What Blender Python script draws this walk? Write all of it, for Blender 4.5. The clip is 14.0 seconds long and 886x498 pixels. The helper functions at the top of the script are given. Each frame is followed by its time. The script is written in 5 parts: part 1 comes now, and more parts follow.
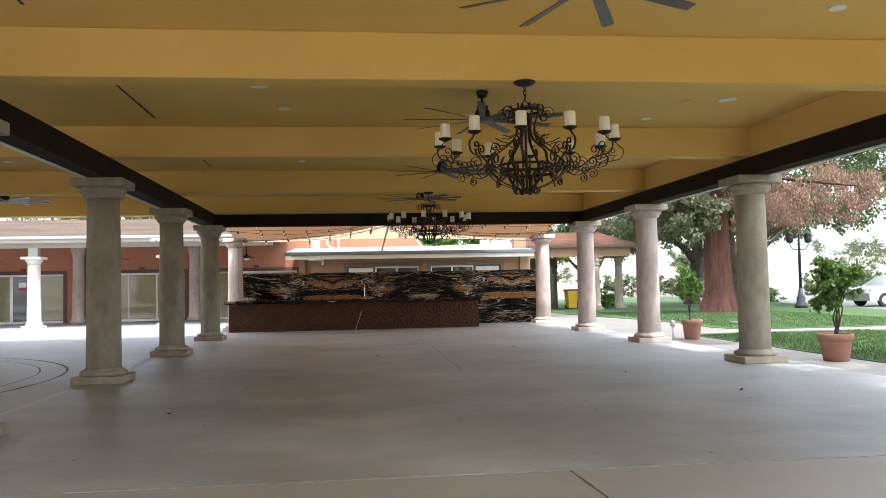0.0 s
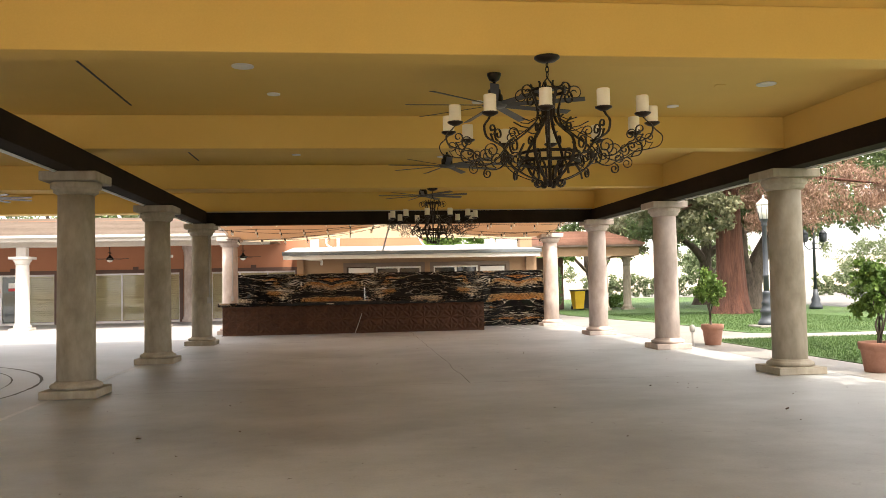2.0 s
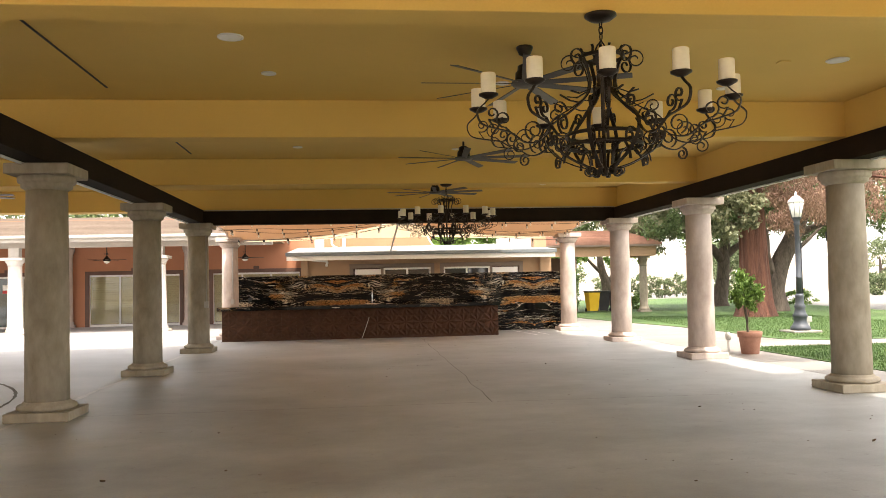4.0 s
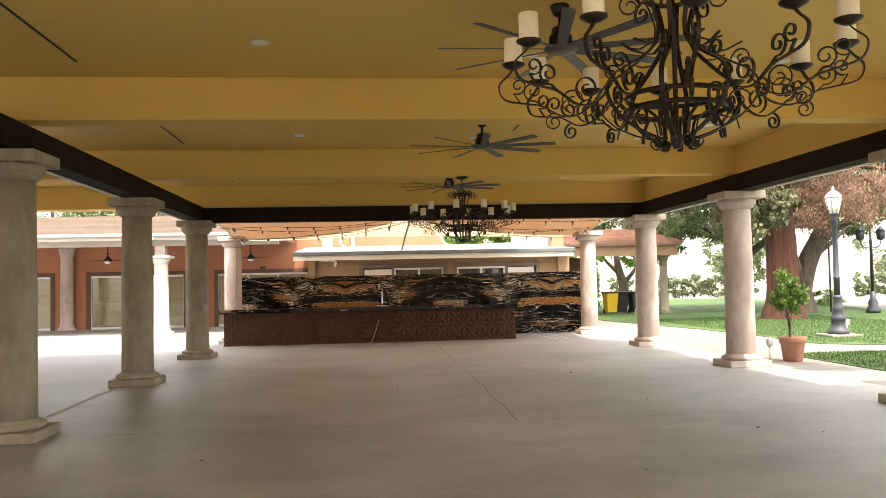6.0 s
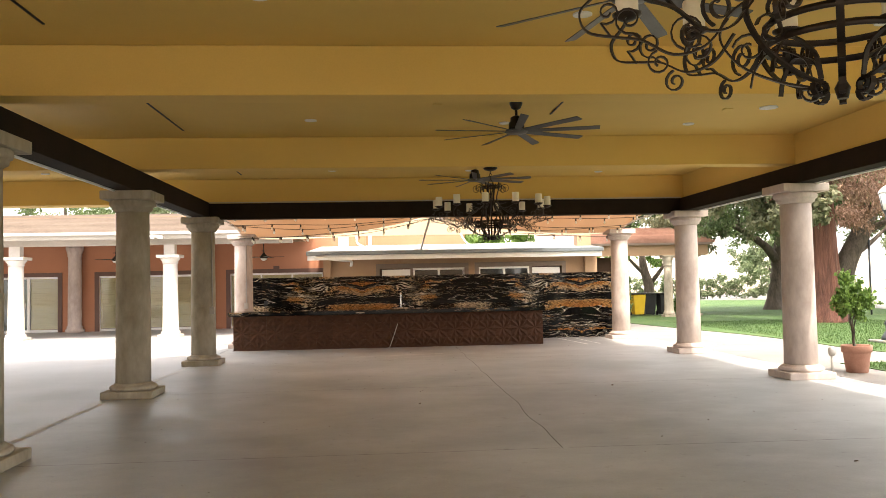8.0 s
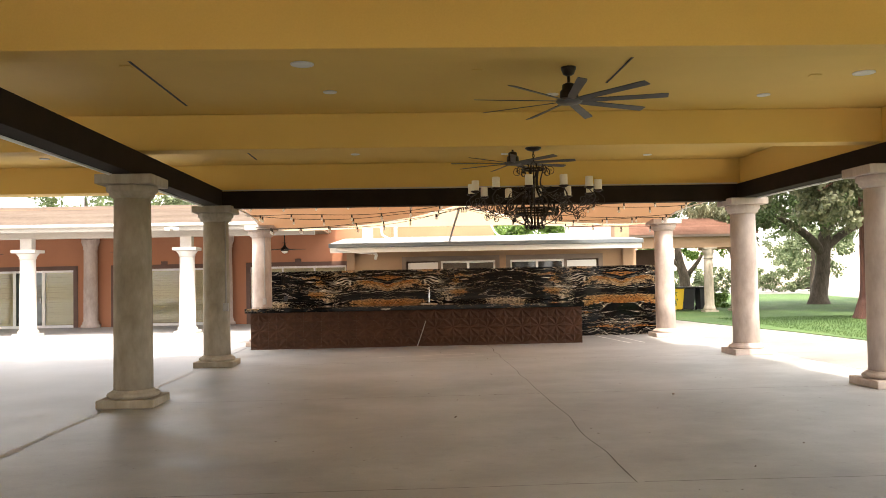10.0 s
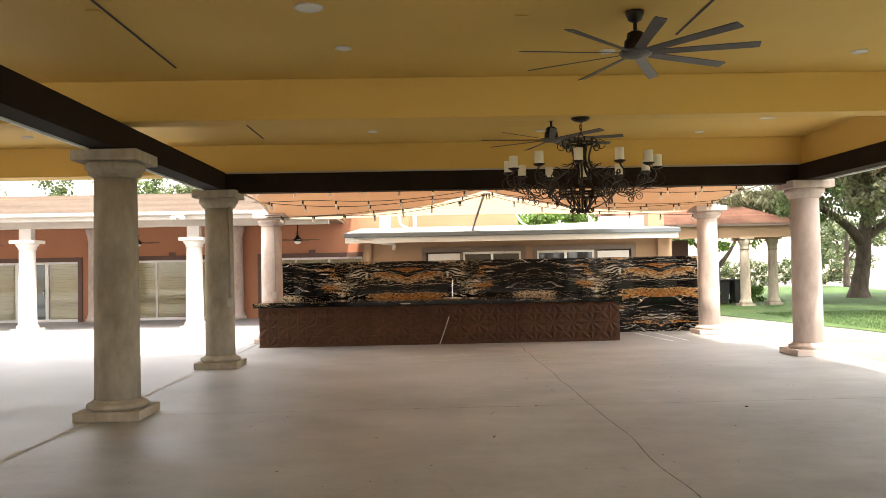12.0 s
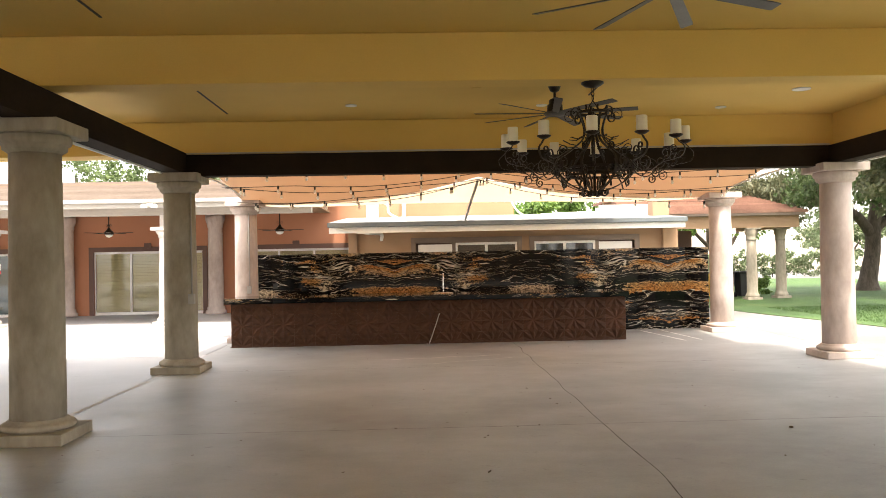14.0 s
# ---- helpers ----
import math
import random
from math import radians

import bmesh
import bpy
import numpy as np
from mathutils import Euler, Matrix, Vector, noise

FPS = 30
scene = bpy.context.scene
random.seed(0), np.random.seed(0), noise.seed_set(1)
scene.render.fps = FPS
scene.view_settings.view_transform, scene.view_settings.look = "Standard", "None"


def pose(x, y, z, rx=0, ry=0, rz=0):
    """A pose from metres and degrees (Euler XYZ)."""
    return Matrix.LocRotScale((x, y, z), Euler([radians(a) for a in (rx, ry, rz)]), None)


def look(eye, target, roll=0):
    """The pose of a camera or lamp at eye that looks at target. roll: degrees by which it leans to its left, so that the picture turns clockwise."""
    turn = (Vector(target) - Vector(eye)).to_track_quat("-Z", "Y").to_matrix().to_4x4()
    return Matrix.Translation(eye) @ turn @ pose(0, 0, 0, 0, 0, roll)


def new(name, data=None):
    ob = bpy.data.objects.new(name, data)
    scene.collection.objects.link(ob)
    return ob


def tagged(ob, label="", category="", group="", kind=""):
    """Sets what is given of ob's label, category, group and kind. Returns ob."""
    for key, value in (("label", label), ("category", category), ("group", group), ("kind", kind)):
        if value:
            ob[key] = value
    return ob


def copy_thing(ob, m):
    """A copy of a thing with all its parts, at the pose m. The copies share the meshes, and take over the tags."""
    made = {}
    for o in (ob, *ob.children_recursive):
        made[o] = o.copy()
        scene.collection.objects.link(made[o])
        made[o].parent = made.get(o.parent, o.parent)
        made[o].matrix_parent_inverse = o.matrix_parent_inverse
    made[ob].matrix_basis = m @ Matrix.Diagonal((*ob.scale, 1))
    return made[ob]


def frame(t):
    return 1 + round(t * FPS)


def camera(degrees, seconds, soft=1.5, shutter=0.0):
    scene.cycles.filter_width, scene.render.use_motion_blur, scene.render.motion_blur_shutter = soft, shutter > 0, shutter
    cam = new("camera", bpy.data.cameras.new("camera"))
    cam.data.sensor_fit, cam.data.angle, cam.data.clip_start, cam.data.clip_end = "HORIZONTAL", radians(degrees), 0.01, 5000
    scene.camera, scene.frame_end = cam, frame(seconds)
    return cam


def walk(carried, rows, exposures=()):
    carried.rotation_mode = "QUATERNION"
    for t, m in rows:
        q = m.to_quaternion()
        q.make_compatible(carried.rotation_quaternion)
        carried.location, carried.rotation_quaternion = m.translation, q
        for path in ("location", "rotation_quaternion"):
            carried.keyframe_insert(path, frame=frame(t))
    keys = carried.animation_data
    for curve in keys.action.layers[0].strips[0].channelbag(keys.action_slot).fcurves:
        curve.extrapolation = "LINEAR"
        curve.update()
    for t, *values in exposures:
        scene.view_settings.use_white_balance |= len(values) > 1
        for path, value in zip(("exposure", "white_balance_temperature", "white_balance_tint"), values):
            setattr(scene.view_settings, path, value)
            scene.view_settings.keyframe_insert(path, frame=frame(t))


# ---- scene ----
cam = camera(56.4, 14.0, soft=0.8)
PATH = [
    (0, (0.055, 0.12, 1.425), (0.283, 2.105, 1.51), -1.1),
    (0.5, (0.084, 0.411, 1.411), (0.31, 2.396, 1.496), -1.2),
    (1, (0.14, 0.716, 1.457), (0.367, 2.701, 1.54), -1.1),
    (1.5, (0.113, 0.988, 1.5), (0.34, 2.973, 1.582), -1.1),
    (2, (0.123, 1.304, 1.506), (0.347, 3.289, 1.588), -1.1),
    (2.5, (0.145, 1.658, 1.565), (0.368, 3.644, 1.646), -1.1),
    (3, (0.092, 2.022, 1.58), (0.309, 4.008, 1.661), -1.1),
    (5.5, (0.171, 3.712, 1.632), (0.365, 5.701, 1.713), -1.2),
    (6, (0.172, 4.039, 1.622), (0.355, 6.029, 1.704), -1.2),
    (6.5, (0.212, 4.413, 1.652), (0.386, 6.404, 1.733), -1.2),
    (7, (0.157, 4.734, 1.65), (0.319, 6.726, 1.733), -1.1),
    (7.5, (0.158, 5.09, 1.654), (0.309, 7.082, 1.736), -1.2),
    (8, (0.139, 5.454, 1.665), (0.282, 7.447, 1.747), -1.1),
    (8.2, (0.122, 5.625, 1.665), (0.262, 7.618, 1.745), -1.1),
    (10.5, (0.022, 7.366, 1.71), (0.089, 9.364, 1.771), -1.1),
    (11, (-0.053, 7.79, 1.717), (0.0, 9.788, 1.772), -1.1),
    (11.5, (-0.057, 8.203, 1.706), (-0.01, 10.202, 1.758), -1.1),
    (12, (-0.065, 8.634, 1.7), (-0.019, 10.633, 1.747), -1.1),
    (12.5, (-0.043, 9.07, 1.684), (0.005, 11.069, 1.725), -1.1),
    (13, (-0.012, 9.489, 1.716), (0.041, 11.489, 1.748), -1.1),
    (13.5, (0.015, 9.885, 1.727), (0.068, 11.884, 1.753), -1.2),
    (14, (0.06, 10.259, 1.724), (0.12, 12.258, 1.749), -1.1),
]
walk(cam, [(t, look(eye, target, roll)) for t, eye, target, roll in PATH], [(0, 1.14, 5800, 10), (1.6, 1.34, 6700, 11), (3, 1.46, 6950, 12), (8, 1.64, 6900, 12), (14, 1.72, 6800, 11)])

# ---- world, sun, exposure ----
SUN_FROM = Vector((0.16, -0.44, 1.0)).normalized()
world = bpy.data.worlds.new("sky")
scene.world = world
world.use_nodes = True
wn, wl = world.node_tree.nodes, world.node_tree.links
sky = wn.new("ShaderNodeTexSky")
sky.sky_type = "NISHITA"
sky.sun_disc = False
sky.sun_elevation = math.asin(SUN_FROM.z)
sky.sun_rotation = math.atan2(SUN_FROM.x, SUN_FROM.y)
sky.air_density, sky.dust_density, sky.ozone_density = 1.0, 7.0, 0.6
haze = wn.new("ShaderNodeMixRGB")
haze.inputs[0].default_value = 0.45
haze.inputs[2].default_value = (9.5, 9.3, 8.9, 1)
wl.new(sky.outputs[0], haze.inputs[1])
wl.new(haze.outputs[0], wn["Background"].inputs[0])
wn["Background"].inputs[1].default_value = 0.2
sun = new("sun", bpy.data.lights.new("sun", "SUN"))
sun.data.energy, sun.data.angle, sun.data.color = 2.8, radians(0.6), (1.0, 0.93, 0.82)
sun.matrix_world = look(SUN_FROM * 60, (0, 0, 0))


# ---- materials ----
def ramp(nt, source, stops):
    r = nt.nodes.new("ShaderNodeValToRGB")
    while len(r.color_ramp.elements) < len(stops):
        r.color_ramp.elements.new(0.5)
    for e, (p, c) in zip(r.color_ramp.elements, stops):
        e.position, e.color = p, (*c, 1)
    nt.links.new(source, r.inputs[0])
    return r.outputs[0]


def noise_node(nt, vec, scale, detail=6.0, rough=0.6, distortion=0.0):
    n = nt.nodes.new("ShaderNodeTexNoise")
    n.inputs["Scale"].default_value = scale
    n.inputs["Detail"].default_value = detail
    n.inputs["Roughness"].default_value = rough
    n.inputs["Distortion"].default_value = distortion
    nt.links.new(vec, n.inputs["Vector"])
    return n.outputs["Fac"]


def base(name, rough, metal=0.0, where="Object"):
    m = bpy.data.materials.new(name)
    m.use_nodes = True
    nt = m.node_tree
    b = nt.nodes["Principled BSDF"]
    b.inputs["Roughness"].default_value = rough
    b.inputs["Metallic"].default_value = metal
    if where == "World":
        vec = nt.nodes.new("ShaderNodeNewGeometry").outputs["Position"]
    else:
        vec = nt.nodes.new("ShaderNodeTexCoord").outputs["Object"]
    return m, nt, b, vec


def scaled(nt, vec, x, y, z):
    mp = nt.nodes.new("ShaderNodeMapping")
    mp.inputs["Scale"].default_value = (x, y, z)
    nt.links.new(vec, mp.inputs[0])
    return mp.outputs[0]


def mixed(nt, fac, a, b, kind="MIX"):
    mx = nt.nodes.new("ShaderNodeMixRGB")
    mx.blend_type = kind
    for i, v in enumerate((fac, a, b)):
        if isinstance(v, (int, float)):
            mx.inputs[i].default_value = v
        elif isinstance(v, tuple):
            mx.inputs[i].default_value = (*v, 1)
        else:
            nt.links.new(v, mx.inputs[i])
    return mx.outputs[0]


def bumped(nt, b, height, strength, distance):
    n = nt.nodes.new("ShaderNodeBump")
    n.inputs["Strength"].default_value = strength
    n.inputs["Distance"].default_value = distance
    nt.links.new(height, n.inputs["Height"])
    nt.links.new(n.outputs[0], b.inputs["Normal"])


def plain(name, dark, light, rough, metal=0.0, big=1.0, fine=30.0, bump=0.15, depth=0.004, where="Object", stretch=(1, 1, 1), vary=0.0, gloss=0.5):
    """Two-scale noise between two colours, with fine relief."""
    m, nt, b, vec = base(name, rough, metal, where)
    b.inputs["Specular IOR Level"].default_value = gloss
    vec = scaled(nt, vec, *stretch)
    n1, n2 = noise_node(nt, vec, big, 4), noise_node(nt, vec, fine, 5)
    f = mixed(nt, 0.35, n1, n2)
    col = ramp(nt, f, [(0.32, dark), (0.66, light)])
    if vary:
        oi = nt.nodes.new("ShaderNodeObjectInfo").outputs["Random"]
        col = mixed(nt, 1.0, col, ramp(nt, oi, [(0, (1 - vary,) * 3), (1, (1.0,) * 3)]), "MULTIPLY")
    nt.links.new(col, b.inputs["Base Color"])
    if bump:
        bumped(nt, b, n2, bump, depth)
    return m


OCHRE = plain("ochre_stucco", (0.655, 0.43, 0.108), (0.735, 0.495, 0.132), 0.75, big=0.5, fine=60, bump=0.25, depth=0.003, where="World")
DARKWOOD = plain("dark_painted_beam", (0.014, 0.009, 0.006), (0.026, 0.017, 0.011), 0.8, big=2, fine=40, bump=0.2, where="World", gloss=0.12)
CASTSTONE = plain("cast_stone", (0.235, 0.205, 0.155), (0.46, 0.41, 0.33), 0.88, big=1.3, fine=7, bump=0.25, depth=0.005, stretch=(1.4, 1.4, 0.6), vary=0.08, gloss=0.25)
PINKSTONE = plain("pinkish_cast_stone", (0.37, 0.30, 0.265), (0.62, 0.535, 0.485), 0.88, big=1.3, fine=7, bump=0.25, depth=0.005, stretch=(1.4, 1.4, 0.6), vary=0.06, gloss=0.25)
FASCIA = plain("weathered_white_board", (0.36, 0.33, 0.29), (0.47, 0.44, 0.40), 0.7, big=1, fine=25, bump=0.15, where="World", stretch=(0.3, 1, 1))
WHITESTONE = plain("painted_stone", (0.5, 0.46, 0.42), (0.62, 0.59, 0.55), 0.75, big=2.5, fine=30, bump=0.2, stretch=(1, 1, 0.5))
WHITE = plain("white_paint", (0.72, 0.71, 0.68), (0.82, 0.81, 0.79), 0.5, big=1, fine=25, bump=0.1)
IRON = plain("wrought_iron", (0.018, 0.014, 0.012), (0.045, 0.033, 0.025), 0.42, 0.7, big=8, fine=90, bump=0.3, depth=0.002)
BLADE = plain("fan_blade_grey", (0.07, 0.068, 0.066), (0.115, 0.112, 0.11), 0.45, 0.2, big=3, fine=50, bump=0.1)
CANDLE = plain("candle_sleeve", (0.74, 0.68, 0.52), (0.82, 0.77, 0.62), 0.5, big=10, fine=60, bump=0.1)
TERRA = plain("terracotta_stucco", (0.36, 0.155, 0.085), (0.43, 0.195, 0.11), 0.88, big=0.6, fine=50, bump=0.4, depth=0.005, where="World")
TAN = plain("tan_stucco", (0.29, 0.185, 0.11), (0.37, 0.245, 0.15), 0.88, big=0.7, fine=50, bump=0.4, depth=0.005, where="World")
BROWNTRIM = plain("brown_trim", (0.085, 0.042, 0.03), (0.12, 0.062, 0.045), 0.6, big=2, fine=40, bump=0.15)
GREYTRIM = plain("taupe_trim", (0.15, 0.115, 0.09), (0.2, 0.155, 0.125), 0.6, big=2, fine=40, bump=0.15)
BLUEGREY = plain("grey_gutter", (0.10, 0.118, 0.125), (0.15, 0.17, 0.18), 0.5, 0.2, big=1, fine=30, bump=0.1)
TILERED = plain("brown_wood_panel", (0.05, 0.021, 0.011), (0.10, 0.045, 0.024), 0.6, big=3, fine=18, bump=0.2, stretch=(1, 1, 3), vary=0.2, gloss=0.22)
ROOFTILE = plain("red_roof_shingle", (0.20, 0.10, 0.07), (0.32, 0.18, 0.13), 0.85, big=1.2, fine=14, bump=0.4, depth=0.01, where="World", vary=0.25)
ROOFPALE = plain("pale_roof_shingle", (0.13, 0.10, 0.08), (0.21, 0.17, 0.14), 0.85, big=0.8, fine=14, bump=0.4, depth=0.01, where="World", stretch=(0.5, 1, 1))
ROOFWHITE = plain("white_roof_coating", (0.19, 0.20, 0.20), (0.27, 0.28, 0.275), 0.6, big=0.8, fine=12, bump=0.2, where="World")
CANVAS = plain("sail_canvas", (0.46, 0.345, 0.25), (0.54, 0.41, 0.305), 0.9, big=0.8, fine=120, bump=0.2, depth=0.002, where="World")
CHROME = plain("brushed_steel", (0.55, 0.56, 0.57), (0.7, 0.7, 0.71), 0.25, 1.0, big=5, fine=60, bump=0.05)
GALV = plain("grey_conduit", (0.33, 0.32, 0.30), (0.42, 0.41, 0.39), 0.5, 0.4, big=3, fine=40, bump=0.1)
BLACKPL = plain("black_plastic", (0.012, 0.013, 0.014), (0.03, 0.031, 0.033), 0.5, big=3, fine=60, bump=0.15)
YELLOWPL = plain("yellow_plastic", (0.72, 0.46, 0.02), (0.82, 0.56, 0.04), 0.45, big=3, fine=60, bump=0.1)
POT = plain("terracotta_pot", (0.27, 0.125, 0.085), (0.38, 0.20, 0.145), 0.85, big=4, fine=35, bump=0.25)
SOIL = plain("potting_soil", (0.03, 0.02, 0.014), (0.07, 0.05, 0.035), 0.95, big=10, fine=60, bump=0.8, depth=0.02)
BARKRED = plain("redwood_bark", (0.038, 0.015, 0.01), (0.155, 0.064, 0.043), 0.95, big=5, fine=18, bump=1.0, depth=0.06, stretch=(1, 1, 0.12))
BARK = plain("grey_bark", (0.04, 0.031, 0.024), (0.125, 0.10, 0.08), 0.95, big=6, fine=24, bump=0.9, depth=0.03, stretch=(1, 1, 0.3))
LAMPPOST = plain("cast_iron_post", (0.04, 0.048, 0.058), (0.075, 0.085, 0.10), 0.5, 0.5, big=5, fine=60, bump=0.2)
CARPAINT = plain("silver_car_paint", (0.48, 0.49, 0.51), (0.55, 0.56, 0.58), 0.25, 0.6, big=1, fine=20, bump=0.0)
RUBBER = plain("tyre_rubber", (0.012, 0.012, 0.012), (0.025, 0.025, 0.025), 0.85, big=8, fine=60, bump=0.3)
ROAD = plain("pale_asphalt", (0.13, 0.127, 0.12), (0.19, 0.185, 0.175), 0.9, big=0.3, fine=40, bump=0.3, where="World")
DRYLAND = plain("dry_land", (0.2, 0.165, 0.115), (0.3, 0.255, 0.19), 0.95, big=0.05, fine=1.5, bump=0.5, depth=0.1, where="World")
CABLE = plain("black_cable", (0.015, 0.014, 0.013), (0.03, 0.028, 0.025), 0.6, big=4, fine=50, bump=0.0)
DEBRIS = plain("dry_leaf", (0.05, 0.03, 0.018), (0.14, 0.085, 0.045), 0.9, big=20, fine=80, bump=0.3)


def leafmat(name, dark, light, through_light=0.25):
    m, nt, b, vec = base(name, 0.55)
    g = nt.nodes.new("ShaderNodeNewGeometry").outputs["Random Per Island"]
    n = noise_node(nt, vec, 0.9, 2)
    col = ramp(nt, mixed(nt, 0.5, g, n), [(0.2, dark), (0.8, light)])
    nt.links.new(col, b.inputs["Base Color"])
    tr = nt.nodes.new("ShaderNodeBsdfTranslucent")
    nt.links.new(col, tr.inputs[0])
    ms = nt.nodes.new("ShaderNodeMixShader")
    ms.inputs[0].default_value = through_light
    nt.links.new(b.outputs[0], ms.inputs[1])
    nt.links.new(tr.outputs[0], ms.inputs[2])
    nt.links.new(ms.outputs[0], nt.nodes["Material Output"].inputs[0])
    return m


LEAF_OAK = leafmat("oak_leaf", (0.055, 0.09, 0.034), (0.17, 0.235, 0.09), 0.35)
LEAF_GREY = leafmat("redwood_needle", (0.10, 0.115, 0.06), (0.24, 0.24, 0.14), 0.35)
LEAF_RUST = leafmat("rust_needle", (0.19, 0.11, 0.08), (0.38, 0.24, 0.17))
LEAF_BRIGHT = leafmat("bright_leaf", (0.065, 0.135, 0.024), (0.2, 0.32, 0.07), 0.35)
LEAF_HEDGE = leafmat("hedge_leaf", (0.03, 0.07, 0.018), (0.09, 0.16, 0.045))
LEAF_LAWN = leafmat("grass_blade", (0.03, 0.075, 0.014), (0.085, 0.15, 0.035))
# distant foliage: haze is put into this paler, greyer leaf colour
LEAF_HAZED = leafmat("hazed_far_leaf", (0.085, 0.125, 0.055), (0.18, 0.22, 0.11))


CANVAS_PALE = plain("pale_sail_canvas", (0.58, 0.50, 0.40), (0.66, 0.58, 0.47), 0.9, big=0.8, fine=120, bump=0.2, depth=0.002, where="World")


def canvas_light(m, tint, share):
    """Lets daylight glow through the cloth."""
    nt = m.node_tree
    tr = nt.nodes.new("ShaderNodeBsdfTranslucent")
    tr.inputs[0].default_value = (*tint, 1)
    ms = nt.nodes.new("ShaderNodeMixShader")
    ms.inputs[0].default_value = share
    nt.links.new(nt.nodes["Principled BSDF"].outputs[0], ms.inputs[1])
    nt.links.new(tr.outputs[0], ms.inputs[2])
    nt.links.new(ms.outputs[0], nt.nodes["Material Output"].inputs[0])


canvas_light(CANVAS, (0.60, 0.43, 0.29), 0.42)
canvas_light(CANVAS_PALE, (0.8, 0.7, 0.56), 0.6)


def concrete(name, dark, light, stain):
    m, nt, b, vec = base(name, 0.62, 0, "World")
    n1 = noise_node(nt, vec, 0.22, 5, 0.62)
    n2 = noise_node(nt, scaled(nt, vec, 0.8, 1.15, 1), 0.75, 7, 0.68)
    n3 = noise_node(nt, vec, 45, 4)
    n4 = noise_node(nt, vec, 5.5, 6, 0.75)
    col = ramp(nt, mixed(nt, 0.45, n1, n2), [(0.37, dark), (0.6, light)])
    spots = ramp(nt, n4, [(0.60, (1, 1, 1)), (0.78, stain)])
    col = mixed(nt, 0.85, col, spots, "MULTIPLY")
    col = mixed(nt, 0.25, col, ramp(nt, n3, [(0.3, (0.6, 0.6, 0.6)), (0.7, (1, 1, 1))]), "MULTIPLY")
    nt.links.new(col, b.inputs["Base Color"])
    nt.links.new(ramp(nt, n2, [(0.3, (0.36,) * 3), (0.7, (0.6,) * 3)]), b.inputs["Roughness"])
    bumped(nt, b, n3, 0.18, 0.003)
    return m


CONCRETE = concrete("worn_concrete", (0.21, 0.213, 0.21), (0.47, 0.483, 0.475), (0.42, 0.39, 0.36))
CONCRETE_LIGHT = concrete("light_concrete", (0.17, 0.16, 0.145), (0.27, 0.255, 0.233), (0.7, 0.64, 0.58))
CONCRETE_ENTRY = concrete("entry_concrete", (0.30, 0.29, 0.265), (0.42, 0.405, 0.375), (0.7, 0.64, 0.58))
PATIO = concrete("patio_concrete", (0.29, 0.295, 0.3), (0.41, 0.415, 0.42), (0.7, 0.68, 0.65))
JOINT = plain("joint_filler", (0.06, 0.052, 0.045), (0.13, 0.115, 0.10), 0.95, big=2, fine=30, bump=0.3, where="World")
PALEMARK = plain("whitish_efflorescence", (0.46, 0.45, 0.44), (0.58, 0.57, 0.56), 0.9, big=3, fine=20, bump=0.2, where="World")


